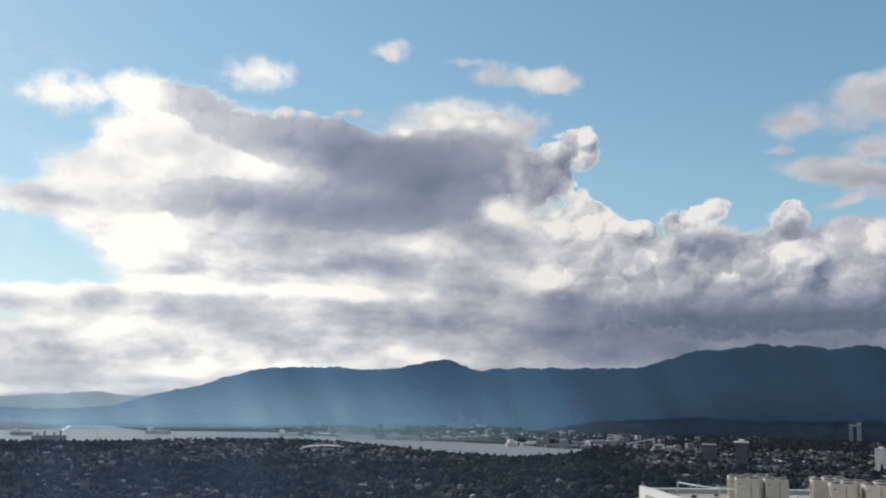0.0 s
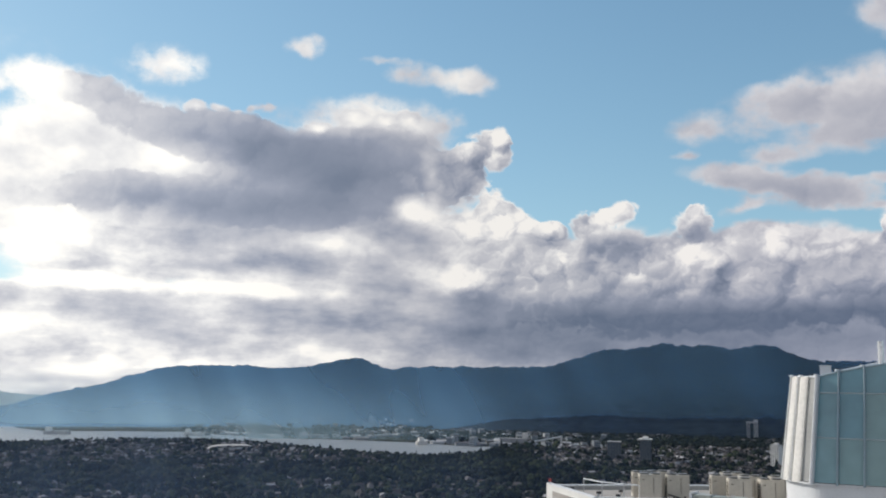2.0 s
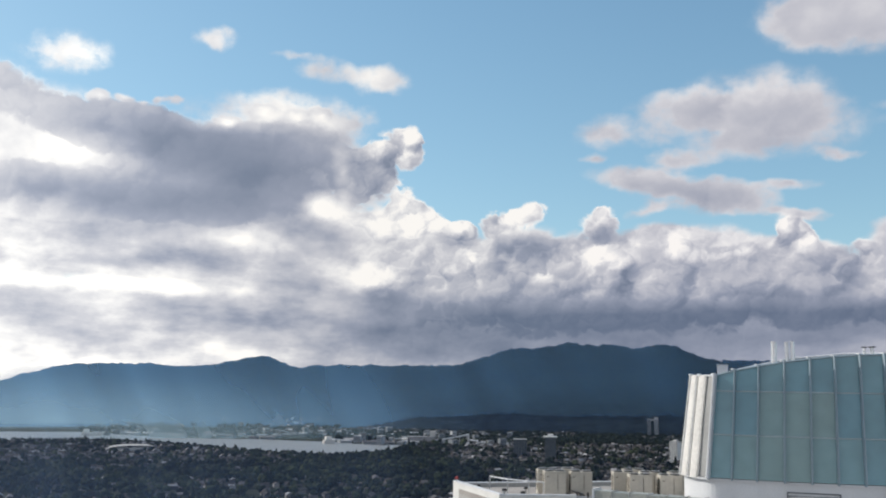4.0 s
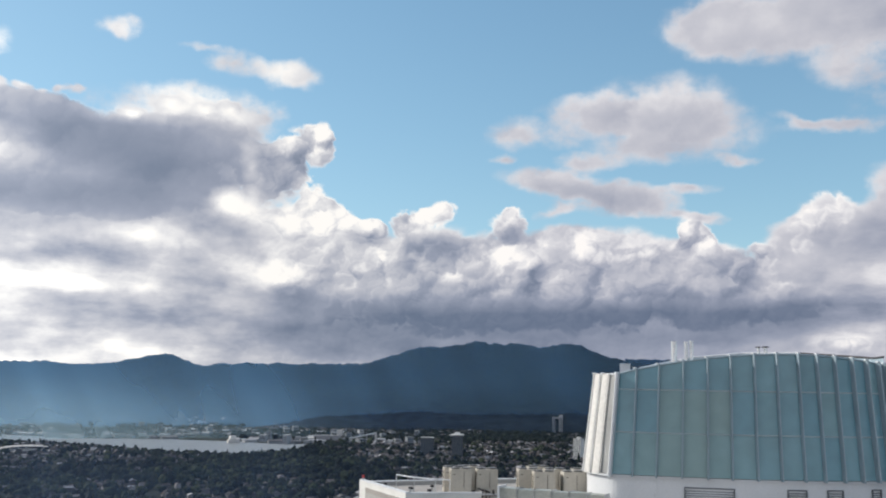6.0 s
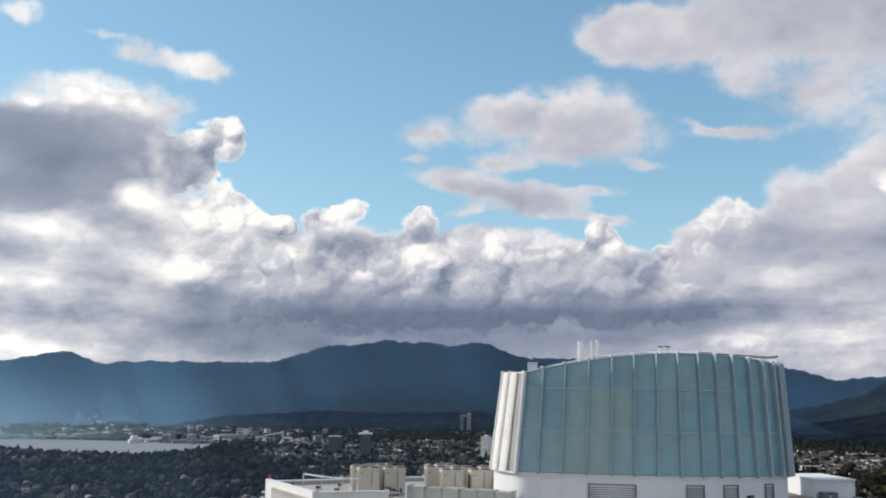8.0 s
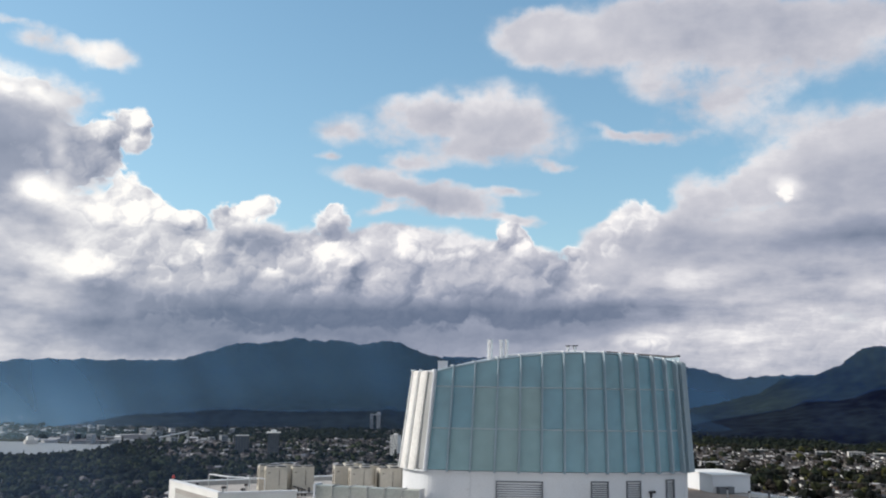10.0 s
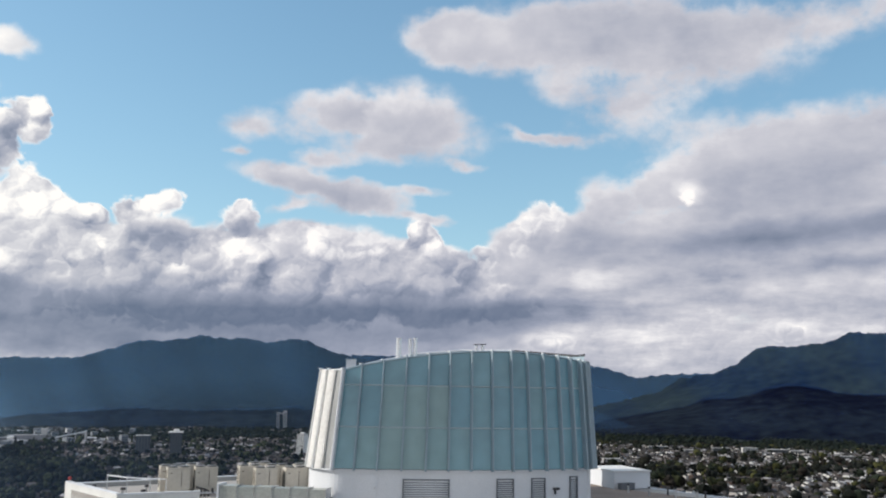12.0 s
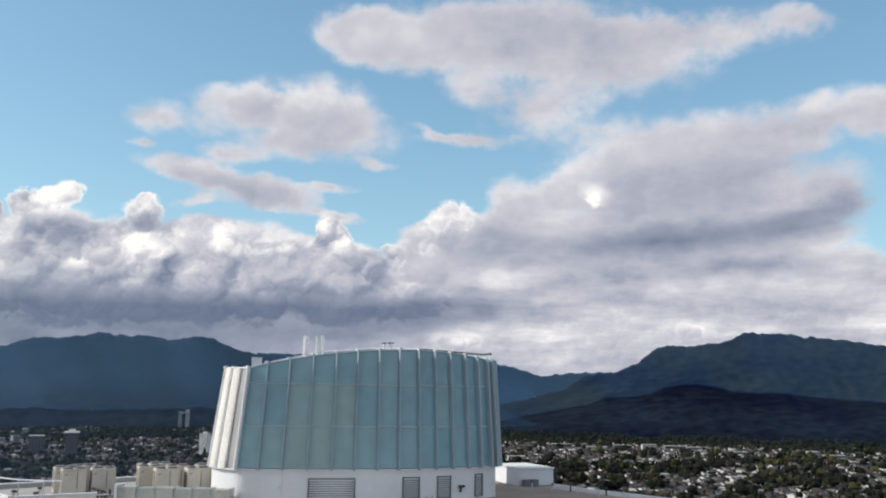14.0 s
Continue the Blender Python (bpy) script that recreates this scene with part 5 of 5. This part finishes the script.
for x, y, turn in spare:
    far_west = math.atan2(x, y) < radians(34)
    walls, wf, roof, rf = gable(town.uniform(6.5, 11), town.uniform(6, 8.5), town.uniform(3, 5.2), town.uniform(1.2, 2.4))
    m = pose(x, y, 0, 0, 0, turn)
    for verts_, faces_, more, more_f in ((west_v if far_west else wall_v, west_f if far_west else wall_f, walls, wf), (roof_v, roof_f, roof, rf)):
        k = len(verts_)
        verts_ += [tuple(m @ Vector(v)) for v in more]
        faces_ += [tuple(i + k for i in f) for f in more_f]
tagged(raw("house_walls", west_v, west_f, SHADED_WALLS), "far suburban house walls in darker tones that stand in for shade", "houses", kind="stuff")
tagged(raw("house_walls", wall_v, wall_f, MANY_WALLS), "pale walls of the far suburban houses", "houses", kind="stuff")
tagged(raw("house_roofs", roof_v, roof_f, MANY_ROOFS), "dark and grey roofs of the far suburban houses", "houses", kind="stuff")


# ---- trees ----
def clump(seed, squash=1.0, rings=4, sides=7, jag=0.35):
    """A ragged leaf clump of unit radius."""
    r = random.Random(seed)
    verts, faces = [(0, 0, 1.0 * squash)], []
    for i in range(1, rings):
        a = math.pi * i / rings
        for k in range(sides):
            q = 1 + r.uniform(-jag, jag)
            t = 2 * math.pi * (k + 0.5 * (i % 2)) / sides
            verts.append((math.sin(a) * math.cos(t) * q, math.sin(a) * math.sin(t) * q, math.cos(a) * squash * q))
    verts.append((0, 0, -0.8 * squash))
    for k in range(sides):
        faces.append((0, 1 + k, 1 + (k + 1) % sides))
        for i in range(rings - 2):
            p, q = 1 + i * sides, 1 + (i + 1) * sides
            faces.append((p + k, q + k, q + (k + 1) % sides, p + (k + 1) % sides))
        faces.append((1 + (rings - 2) * sides + k, len(verts) - 1, 1 + (rings - 2) * sides + (k + 1) % sides))
    return np.array(verts), faces


def conifer(seed):
    """A ragged fir of unit height: tiers that narrow upwards."""
    r = random.Random(seed)
    verts, faces = [], []
    tiers, sides = 4, 7
    for i in range(tiers):
        z0, z1, rad = 0.12 + 0.21 * i, min(0.12 + 0.21 * i + 0.36, 1.0), 0.24 * (1 - i / (tiers + 0.6))
        k0 = len(verts)
        for k in range(sides):
            q, t = rad * (1 + r.uniform(-0.35, 0.3)), 2 * math.pi * (k + 0.4 * i) / sides
            verts.append((q * math.cos(t), q * math.sin(t), z0 + r.uniform(-0.04, 0.04)))
        verts.append((0, 0, z1))
        for k in range(sides):
            faces.append((k0 + k, k0 + (k + 1) % sides, k0 + sides))
    return np.array(verts), faces


CLUMPS = [clump(s, 0.8 + 0.1 * (s % 4)) for s in range(6)]
FIRS = [conifer(s) for s in range(4)]


def crown_mesh(kind, high, wide, seed):
    """A tree's crown: firs in tiers, broadleaf crowns of several clumps with gaps."""
    r = random.Random(seed)
    if kind == "fir":
        v, f = FIRS[seed % 4]
        return [(v * np.array((high, high, high)), f)]
    out = []
    for k in range(r.randint(4, 6)):
        v, f = CLUMPS[r.randrange(6)]
        q = wide * r.uniform(0.34, 0.55)
        off = np.array((r.uniform(-0.5, 0.5) * wide, r.uniform(-0.5, 0.5) * wide, high * r.uniform(0.42, 0.82)))
        out.append((v * q + off, f))
    return out


def tree(kind, high, wide, seed):
    label = "tall dark fir tree between the houses" if kind == "fir" else "broad green leafy tree between the houses"
    t = thing("fir_tree" if kind == "fir" else "tree", label, "tree", group="town trees")
    trunk = bmesh.new()
    tube(trunk, (0, 0, 0), (0, 0, high * 0.6), high * 0.022, high * 0.010, sides=6)
    if kind != "fir":
        for a in (0.4, 2.5, 4.6):
            tube(trunk, (0, 0, high * 0.35), (math.cos(a) * wide * 0.4, math.sin(a) * wide * 0.4, high * 0.62), high * 0.010, high * 0.005, sides=5)
    part("trunk", trunk, BARK, t)
    verts, faces = [], []
    for v, f in crown_mesh(kind, high, wide, seed):
        k = len(verts)
        verts += [tuple(p) for p in v]
        faces += [tuple(i + k for i in q) for q in f]
    raw("crown", verts, faces, LEAF, t)
    return t


tree_models = [tree("leaf", 11, 9, 1), tree("leaf", 9, 8, 2), tree("fir", 18, 6, 3), tree("leaf", 13, 10, 4), tree("fir", 14, 5, 5)]
wood_v, wood_f, count, singles = [], [], 0, 0
west_wood_v, west_wood_f, west_count = [], [], 0
for k in range(78000):
    az, d = town.uniform(-31, 70), math.sqrt(town.uniform(960 ** 2, 2230 ** 2))
    if d > shore_near(az) - 6:
        continue
    x, y = d * math.sin(radians(az)), d * math.cos(radians(az))
    w = wooded(x, y, az)
    edge = shore_near(az) - d < 110
    if not edge and town.random() > (0.40 if az < 34 else 0.34) * min(0.85, (0.20 if az < 34 else 0.14) + max(0.0, w) * 2.4):
        continue
    fir = town.random() < (0.12 if w > 0.22 else 0.08)
    high, turn = (town.uniform(10, 19) if fir else town.uniform(4.5, 8.0) + (11.0 if az > 36 else 7.0) * town.random() ** 2.5) * (0.65 if edge else 1.0), town.uniform(0, 360)
    if singles < 120 and d < 1130:
        i = town.choice((2, 4)) if fir else town.choice((0, 1, 3))
        m = pose(x, y, 0, 0, 0, turn) @ Matrix.Scale(town.uniform(0.6, 0.95), 4)
        t = copy_thing(tree_models[i], m)
        singles += 1
        continue
    m = np.array(pose(0, 0, 0, 0, 0, turn).to_3x3())
    if fir:
        pieces = crown_mesh("fir", high, 0, k)
    elif d < 1500:
        pieces = crown_mesh("leaf", high, high * 0.85, k)[:4]
    else:
        v, f = CLUMPS[k % 6]
        q = high * town.uniform(0.36, 0.5)
        pieces = [(v * q + np.array((0, 0, high * 0.5)), f)]
        if k % 2:
            v, f = CLUMPS[(k + 3) % 6]
            pieces.append((v * q * 0.7 + np.array((q * 0.8, q * 0.3, high * 0.4)), f))
    for v, f in pieces:
        placed = v @ m.T + np.array((x, y, 0))
        if az < 34:
            west_wood_v.append(placed)
            west_wood_f += [tuple(i + west_count for i in q) for q in f]
            west_count += len(v)
        else:
            wood_v.append(placed)
            wood_f += [tuple(i + count for i in q) for q in f]
            count += len(v)
for i, t in enumerate(tree_models):
    t.matrix_basis = pose(*((-330, 985), (-250, 1010), (-160, 1000), (520, 930), (620, 880))[i], 0)
tagged(raw("woods", np.concatenate(wood_v).tolist(), wood_f, LEAF), "dark green trees and copses across the town", "trees", kind="stuff")
tagged(raw("woods", np.concatenate(west_wood_v).tolist(), west_wood_f, COOL_LEAF), "deep green woods and parks towards the inlet", "trees", kind="stuff")


# ---- larger buildings ----
TOWER_WALL = surface("tower_wall", (0.5, 0.5, 0.49), 0.8, grain=0.8, stain=0.08, amount=0.12, bump=0.0, tones=((0.30, 0.30, 0.31), (0.42, 0.41, 0.40), (0.55, 0.54, 0.52)))
DIM_WALL = surface("dim_wall", (0.13, 0.135, 0.14), 0.8, grain=0.8, stain=0.08, amount=0.12, bump=0.0)
PALE_WALL = surface("pale_wall", (0.72, 0.72, 0.70), 0.8, grain=0.8, stain=0.08, amount=0.1, bump=0.0)


def block(name, label, x, y, wide, deep, high, turn, storeys, bays, wall, cap="flat", category="building", group=""):
    """A building with storeys of windows on its fronts and a roof."""
    b = thing(name, label, category, pose(x, y, 0, 0, 0, turn), group=group)
    body = part("body", boxed(-wide / 2, -deep / 2, 0, wide / 2, deep / 2, high), wall, b)
    part("roof", boxed(-wide / 2 - 0.4, -deep / 2 - 0.4, high + 0.004, wide / 2 + 0.4, deep / 2 + 0.4, high + 0.8), CONCRETE, b)
    if cap == "lantern":
        part("cornice", boxed(-wide / 2 - 2, -deep / 2 - 2, high + 0.9, wide / 2 + 2, deep / 2 + 2, high + 2.4, bevel=0.4), PALE_WALL, b, "pale overhanging cornice")
        part("penthouse", boxed(-wide / 4, -deep / 4, high + 2.404, wide / 4, deep / 4, high + 6.0, bevel=0.3), PALE_WALL, b)
    elif cap == "box":
        part("penthouse", boxed(-wide / 5, -deep / 5, high + 0.804, wide / 5, deep / 5, high + 3.4), wall, b)
    bay_w, lift = wide / bays, high / storeys
    pane = None
    for s in range(storeys):
        for k in range(bays):
            m = Matrix.Translation((-wide / 2 + (k + 0.5) * bay_w, -deep / 2, (s + 0.5) * lift))
            if pane is None:
                pane = part("window", boxed(-bay_w * 0.32, -0.12, -lift * 0.28, bay_w * 0.32, 0.05, lift * 0.28), PANE, body)
                pane.matrix_basis = m
            else:
                shared("window", pane.data, body, m)
    return b


def place(az, d):
    p = bearing_at(az, d)
    return p.x, p.y


twin = thing("twin_tower", "slim pale twin towers joined by a bridge near the top", "tower", pose(*place(23.9, 2570), 0, 0, 0, -24))
for x, wide in ((-9, 8), (10, 10)):
    leg = part("tower", boxed(x - wide / 2, -7, 0, x + wide / 2, 7, 52 if x > 0 else 47), TOWER_WALL, twin)
    for lvl in range(11):
        part("window_band", boxed(x - wide / 2 + 1, -7.12, 3 + lvl * 4, x + wide / 2 - 1, -6.95, 5 + lvl * 4), PANE, leg)
part("top_beam", boxed(-4.9, -6, 43, 4.9, 6, 46), TOWER_WALL, twin)
block("apartment_tower", "grey apartment tower with a pale overhanging roof", *place(17.84, 1690), 20, 20, 39, -18, 14, 5, DIM_WALL, "lantern", "tower")
block("apartment_tower", "dark apartment tower with a pale roof edge", *place(16.0, 1720), 24, 20, 33, -16, 12, 5, DIM_WALL, "flat", "tower")
block("apartment_tower", "white apartment block with rows of windows", *place(25.2, 1700), 15, 15, 37, -52, 13, 4, PALE_WALL, "box", "tower")
arena = thing("arena", "low arena with a broad pale sloping roof", "arena", pose(*place(-7.05, 1815), 0, 0, 0, 7))
part("hall", boxed(-34, -20, 0, 34, 20, 7), TOWER_WALL, arena)
sweep = bmesh.new()
lofts = [(-44, 2.5), (-40, 5.2), (-34, 7.4), (-24, 8.9), (-10, 9.8), (8, 10.2), (24, 9.9), (38, 9.0)]
rings = [[sweep.verts.new(v) for v in ((x, -23, z), (x, 23, z), (x, 23, z + 0.7), (x, -23, z + 0.7))] for x, z in lofts]
for p, q in zip(rings, rings[1:]):
    for k in range(4):
        sweep.faces.new((p[k], q[k], q[(k + 1) % 4], p[(k + 1) % 4]))
sweep.faces.new(rings[0][::-1]), sweep.faces.new(rings[-1])
part("roof", sweep, TOWER_WALL, arena, "pale swept sheet roof")
for x in (-30, -15, 0, 15, 30):
    part("column", boxed(x - 0.8, -21.5, 0, x + 0.8, -20.05, 7), PALE_WALL, arena)

# right-hand town: mid-rise blocks
mids = ((43.9, 1620, 30, 12, 10), (46.6, 2010, 40, 12, 9), (48.5, 1950, 26, 11, 8), (50.2, 1990, 34, 12, 11), (51.8, 1980, 30, 13, 14), (53.3, 2060, 44, 16, 8), (54.6, 2040, 40, 16, 8), (57.0, 1920, 26, 12, 9), (60.9, 1900, 22, 14, 16), (62.0, 1930, 40, 12, 9), (63.3, 1780, 30, 12, 9), (28.0, 1800, 40, 14, 12))
for k, (az, d, wide, deep, high) in enumerate(mids):
    block("apartment_block", "mid-rise apartment block with pale walls and flat roof", *place(az, d), wide, deep, high, -az + 14, max(2, high // 3), max(4, wide // 5), TOWER_WALL if k % 4 == 0 else DIM_WALL, "flat", "apartments", "mid-rise blocks")

# ---- the harbour across the inlet ----
port = random.Random(23)
sheds = []
for k in range(150):
    az = port.uniform(-8.5, 15.5)
    far = float(np.interp(az, SHORE_AZ, SHORE_FAR)) if az < 9.2 else 2010.0
    d = far + 12 + port.random() ** 1.5 * 420
    x, y = place(az, d)
    low_rise = port.random() < 0.8
    high = port.uniform(3, 6.5) if low_rise else port.uniform(10, 18)
    sheds.append((x, y, port.uniform(10, 34) if low_rise else port.uniform(10, 16), port.uniform(12, 24), high, -az + port.uniform(-25, 25)))
for k, (x, y, wide, deep, high, turn) in enumerate(sheds):
    s = thing("waterfront_shed" if high < 10 else "waterfront_block", "pale waterfront warehouse across the inlet" if high < 10 else "pale waterfront apartment block across the inlet", "building", pose(x, y, 0, 0, 0, turn), group="waterfront buildings")
    part("shell", boxed(-wide / 2, -deep / 2, 0, wide / 2, deep / 2, high), SHED_WALL, s)
    if high < 10:
        part("roof", prism(bmesh.new(), [(-wide / 2 - 0.5, -deep / 2 - 0.5), (wide / 2 + 0.5, -deep / 2 - 0.5), (wide / 2 + 0.5, deep / 2 + 0.5), (-wide / 2 - 0.5, deep / 2 + 0.5)], high + 0.004, lambda p, h=high, q=deep: h + 0.5 + 1.6 * (p[1] + q / 2 + 0.5) / (q + 1)), SHED_ROOF, s)
    else:
        part("roof", boxed(-wide / 2 - 0.3, -deep / 2 - 0.3, high + 0.004, wide / 2 + 0.3, deep / 2 + 0.3, high + 1.2), SHED_ROOF, s)
        for lvl in range(3):
            part("window_band", boxed(-wide / 2 + 0.8, -deep / 2 - 0.1, high * (0.2 + 0.25 * lvl), wide / 2 - 0.8, -deep / 2 + 0.02, high * (0.2 + 0.25 * lvl) + 1.6), PANE, s)
# houses up the slope behind the harbour
slope_v, slope_f, slope_r, slope_rf = [], [], [], []
for k in range(900):
    az = port.uniform(-9, 36)
    d = 2300 + port.random() * 520
    x, y = place(az, d)
    if noise.noise((x * 0.004, y * 0.004, 9)) < -0.05:
        continue
    walls, wf, roof, rf = gable(port.uniform(8, 16), port.uniform(8, 12), port.uniform(4, 8), 2.2)
    lift = max(0.0, (d - 2660) * 0.06) + 0.2
    m = pose(x, y, lift, 0, 0, port.uniform(0, 360))
    for vs, fs, more, mf in ((slope_v, slope_f, walls, wf), (slope_r, slope_rf, roof, rf)):
        n = len(vs)
        vs += [tuple(m @ Vector(v)) for v in more]
        fs += [tuple(i + n for i in f) for f in mf]
bright_v, bright_f = [], []
for hill, az0, az1, d0, d1, n_houses in ((hump, -7.5, 6.0, 2765, 2840, 170),):
    tree_of_faces = BVHTree.FromPolygons([v.co for v in hill.data.vertices], [p.vertices for p in hill.data.polygons])
    for k in range(n_houses):
        az = port.uniform(az0, az1)
        x, y = place(az, d0 + (d1 - d0) * port.random() ** 1.6)
        hit = tree_of_faces.ray_cast(Vector((x, y, 900)), Vector((0, 0, -1)))[0]
        if hit is None or noise.noise((x * 0.006, y * 0.006, 5)) < -0.05:
            continue
        walls, wf, roof, rf = gable(port.uniform(5, 9), port.uniform(5, 8), port.uniform(3, 6), 1.6)
        m = pose(x, y, hit.z - 1.0, 0, 0, port.uniform(0, 360))
        for vs, fs, more, mf in ((bright_v, bright_f, walls, wf), (bright_v, bright_f, roof, rf)):
            n = len(vs)
            vs += [tuple(m @ Vector(v)) for v in more]
            fs += [tuple(i + n for i in f) for f in mf]
tagged(raw("hillside_houses", bright_v, bright_f, surface("hillside_paint", (0.6, 0.6, 0.6), 0.8, grain=0.5, stain=0.05, amount=0.1, bump=0.0, island=True, tones=((0.72, 0.72, 0.70), (0.5, 0.5, 0.5), (0.35, 0.35, 0.36), (0.78, 0.77, 0.74)))), "small pale houses on the lower mountain side", "houses", kind="stuff")
tagged(raw("hillside_walls", slope_v, slope_f, SHADED_WALLS), "walls of houses below the mountains, in the shade-dark tones", "houses", kind="stuff")
tagged(raw("hillside_roofs", slope_r, slope_rf, MANY_ROOFS), "roofs of houses below the mountains", "houses", kind="stuff")
# woods across the inlet
wood_v, wood_f, count = [], [], 0
for k in range(11000):
    az, d = port.uniform(-10, 70), port.uniform(2130, 2900)
    far = float(np.interp(az, SHORE_AZ, SHORE_FAR)) + 90 if az < 9.2 else 2130
    if d < far or noise.noise((az * 0.3, d * 0.004, 1)) < (-0.1 if az < 12 else -0.4):
        continue
    x, y = place(az, d)
    v, f = FIRS[k % 4] if k % 3 == 0 else CLUMPS[k % 6]
    q = port.uniform(8, 13) if k % 3 == 0 else port.uniform(4, 7)
    wood_v.append(v * q + np.array((x, y, max(0.0, (d - 2660) * 0.06) + (0 if k % 3 == 0 else q * 0.7))))
    wood_f += [tuple(i + count for i in t) for t in f]
    count += len(v)
tagged(raw("far_woods", np.concatenate(wood_v).tolist(), wood_f, DARK_LEAF), "dark woods at the foot of the mountains", "trees", kind="stuff")

silo = thing("grain_terminal", "grey grain terminal with a tall head house", "terminal", pose(*place(10.0, 2080), 0, 0, 0, -10))
part("bins", boxed(-32, -12, 0, 28, 12, 15), TOWER_WALL, silo)
part("head_house", boxed(18, -8, 15.004, 30, 8, 27), TOWER_WALL, silo)
part("annex", boxed(-44, -10, 0, -32.1, 10, 10), PALE_WALL, silo)
gantry = thing("conveyor_gantry", "long inclined steel conveyor gantry at the harbour", "conveyor", pose(*place(12.1, 2060), 0, 0, 0, -12))
part("belt_house", tubed((-34, 0, 9), (26, 0, 21), 1.6, sides=8), STEEL, gantry)
for x, h in ((-30, 9), (-10, 13), (8, 17), (26, 21)):
    part("trestle", boxed(x - 0.8, -1.6, 0, x + 0.8, 1.6, h), STEEL, gantry)
part("tower", boxed(26, -3, 0, 29, 3, 24), STEEL, gantry)


def ship(az, d, length, deck, label, turn):
    s = thing("cargo_ship", label, "ship", pose(*place(az, d), 0.3, 0, 0, turn))
    hull = bmesh.new()
    half = length / 2
    prism(hull, [(-half, -7), (half * 0.8, -7), (half, 0), (half * 0.8, 7), (-half, 7)], 0, 7)
    part("hull", hull, TOWER_WALL, s, "dark ship's hull")
    part("bridge", boxed(-half + 4, -6, 7.004, -half + 16, 6, 7 + deck, bevel=0.3), PALE_WALL, s)
    for k in range(3):
        part("hatch", boxed(-half + 24 + k * length * 0.2, -5, 7.004, -half + 24 + k * length * 0.2 + length * 0.15, 5, 9), STEEL, s)
    return s


ship(-16.7, 2360, 62, 9, "dark cargo ship at anchor in the inlet", -8)
ship(-9.2, 2290, 48, 8, "pale bulk carrier berthed across the inlet", 4)
ship(4.4, 2030, 26, 8, "small white ferry near the far shore", 10)
ship(-24.0, 2330, 50, 7, "grey cargo ship at anchor in the inlet", -6)
crane_yard = thing("dock_crane", "grey dock cranes standing over the near shore", "crane", pose(*place(-22.4, 2090), 0, 0, 0, 20))
for x in (-30, -16, 2, 14):
    part("leg", boxed(x - 2.2, -2, 0, x + 2.2, 2, 18 + (x % 5)), TOWER_WALL, crane_yard)
part("hall", boxed(-40, -8, 0, 26, 8, 13), TOWER_WALL, crane_yard)
part("boom", tubed((10, 0, 15), (30, 0, 32), 0.9, sides=6), STEEL, crane_yard)
derrick = thing("dock_crane", "slim leaning dock crane at the water's edge", "crane", pose(*place(-19.9, 2080), 0, 0, 0, 0))
part("mast", tubed((0, 0, 0), (-14, 0, 34), 0.8, 0.4, sides=6), STEEL, derrick)
part("base", boxed(-2, -2, 0, 2, 2, 5), TOWER_WALL, derrick)
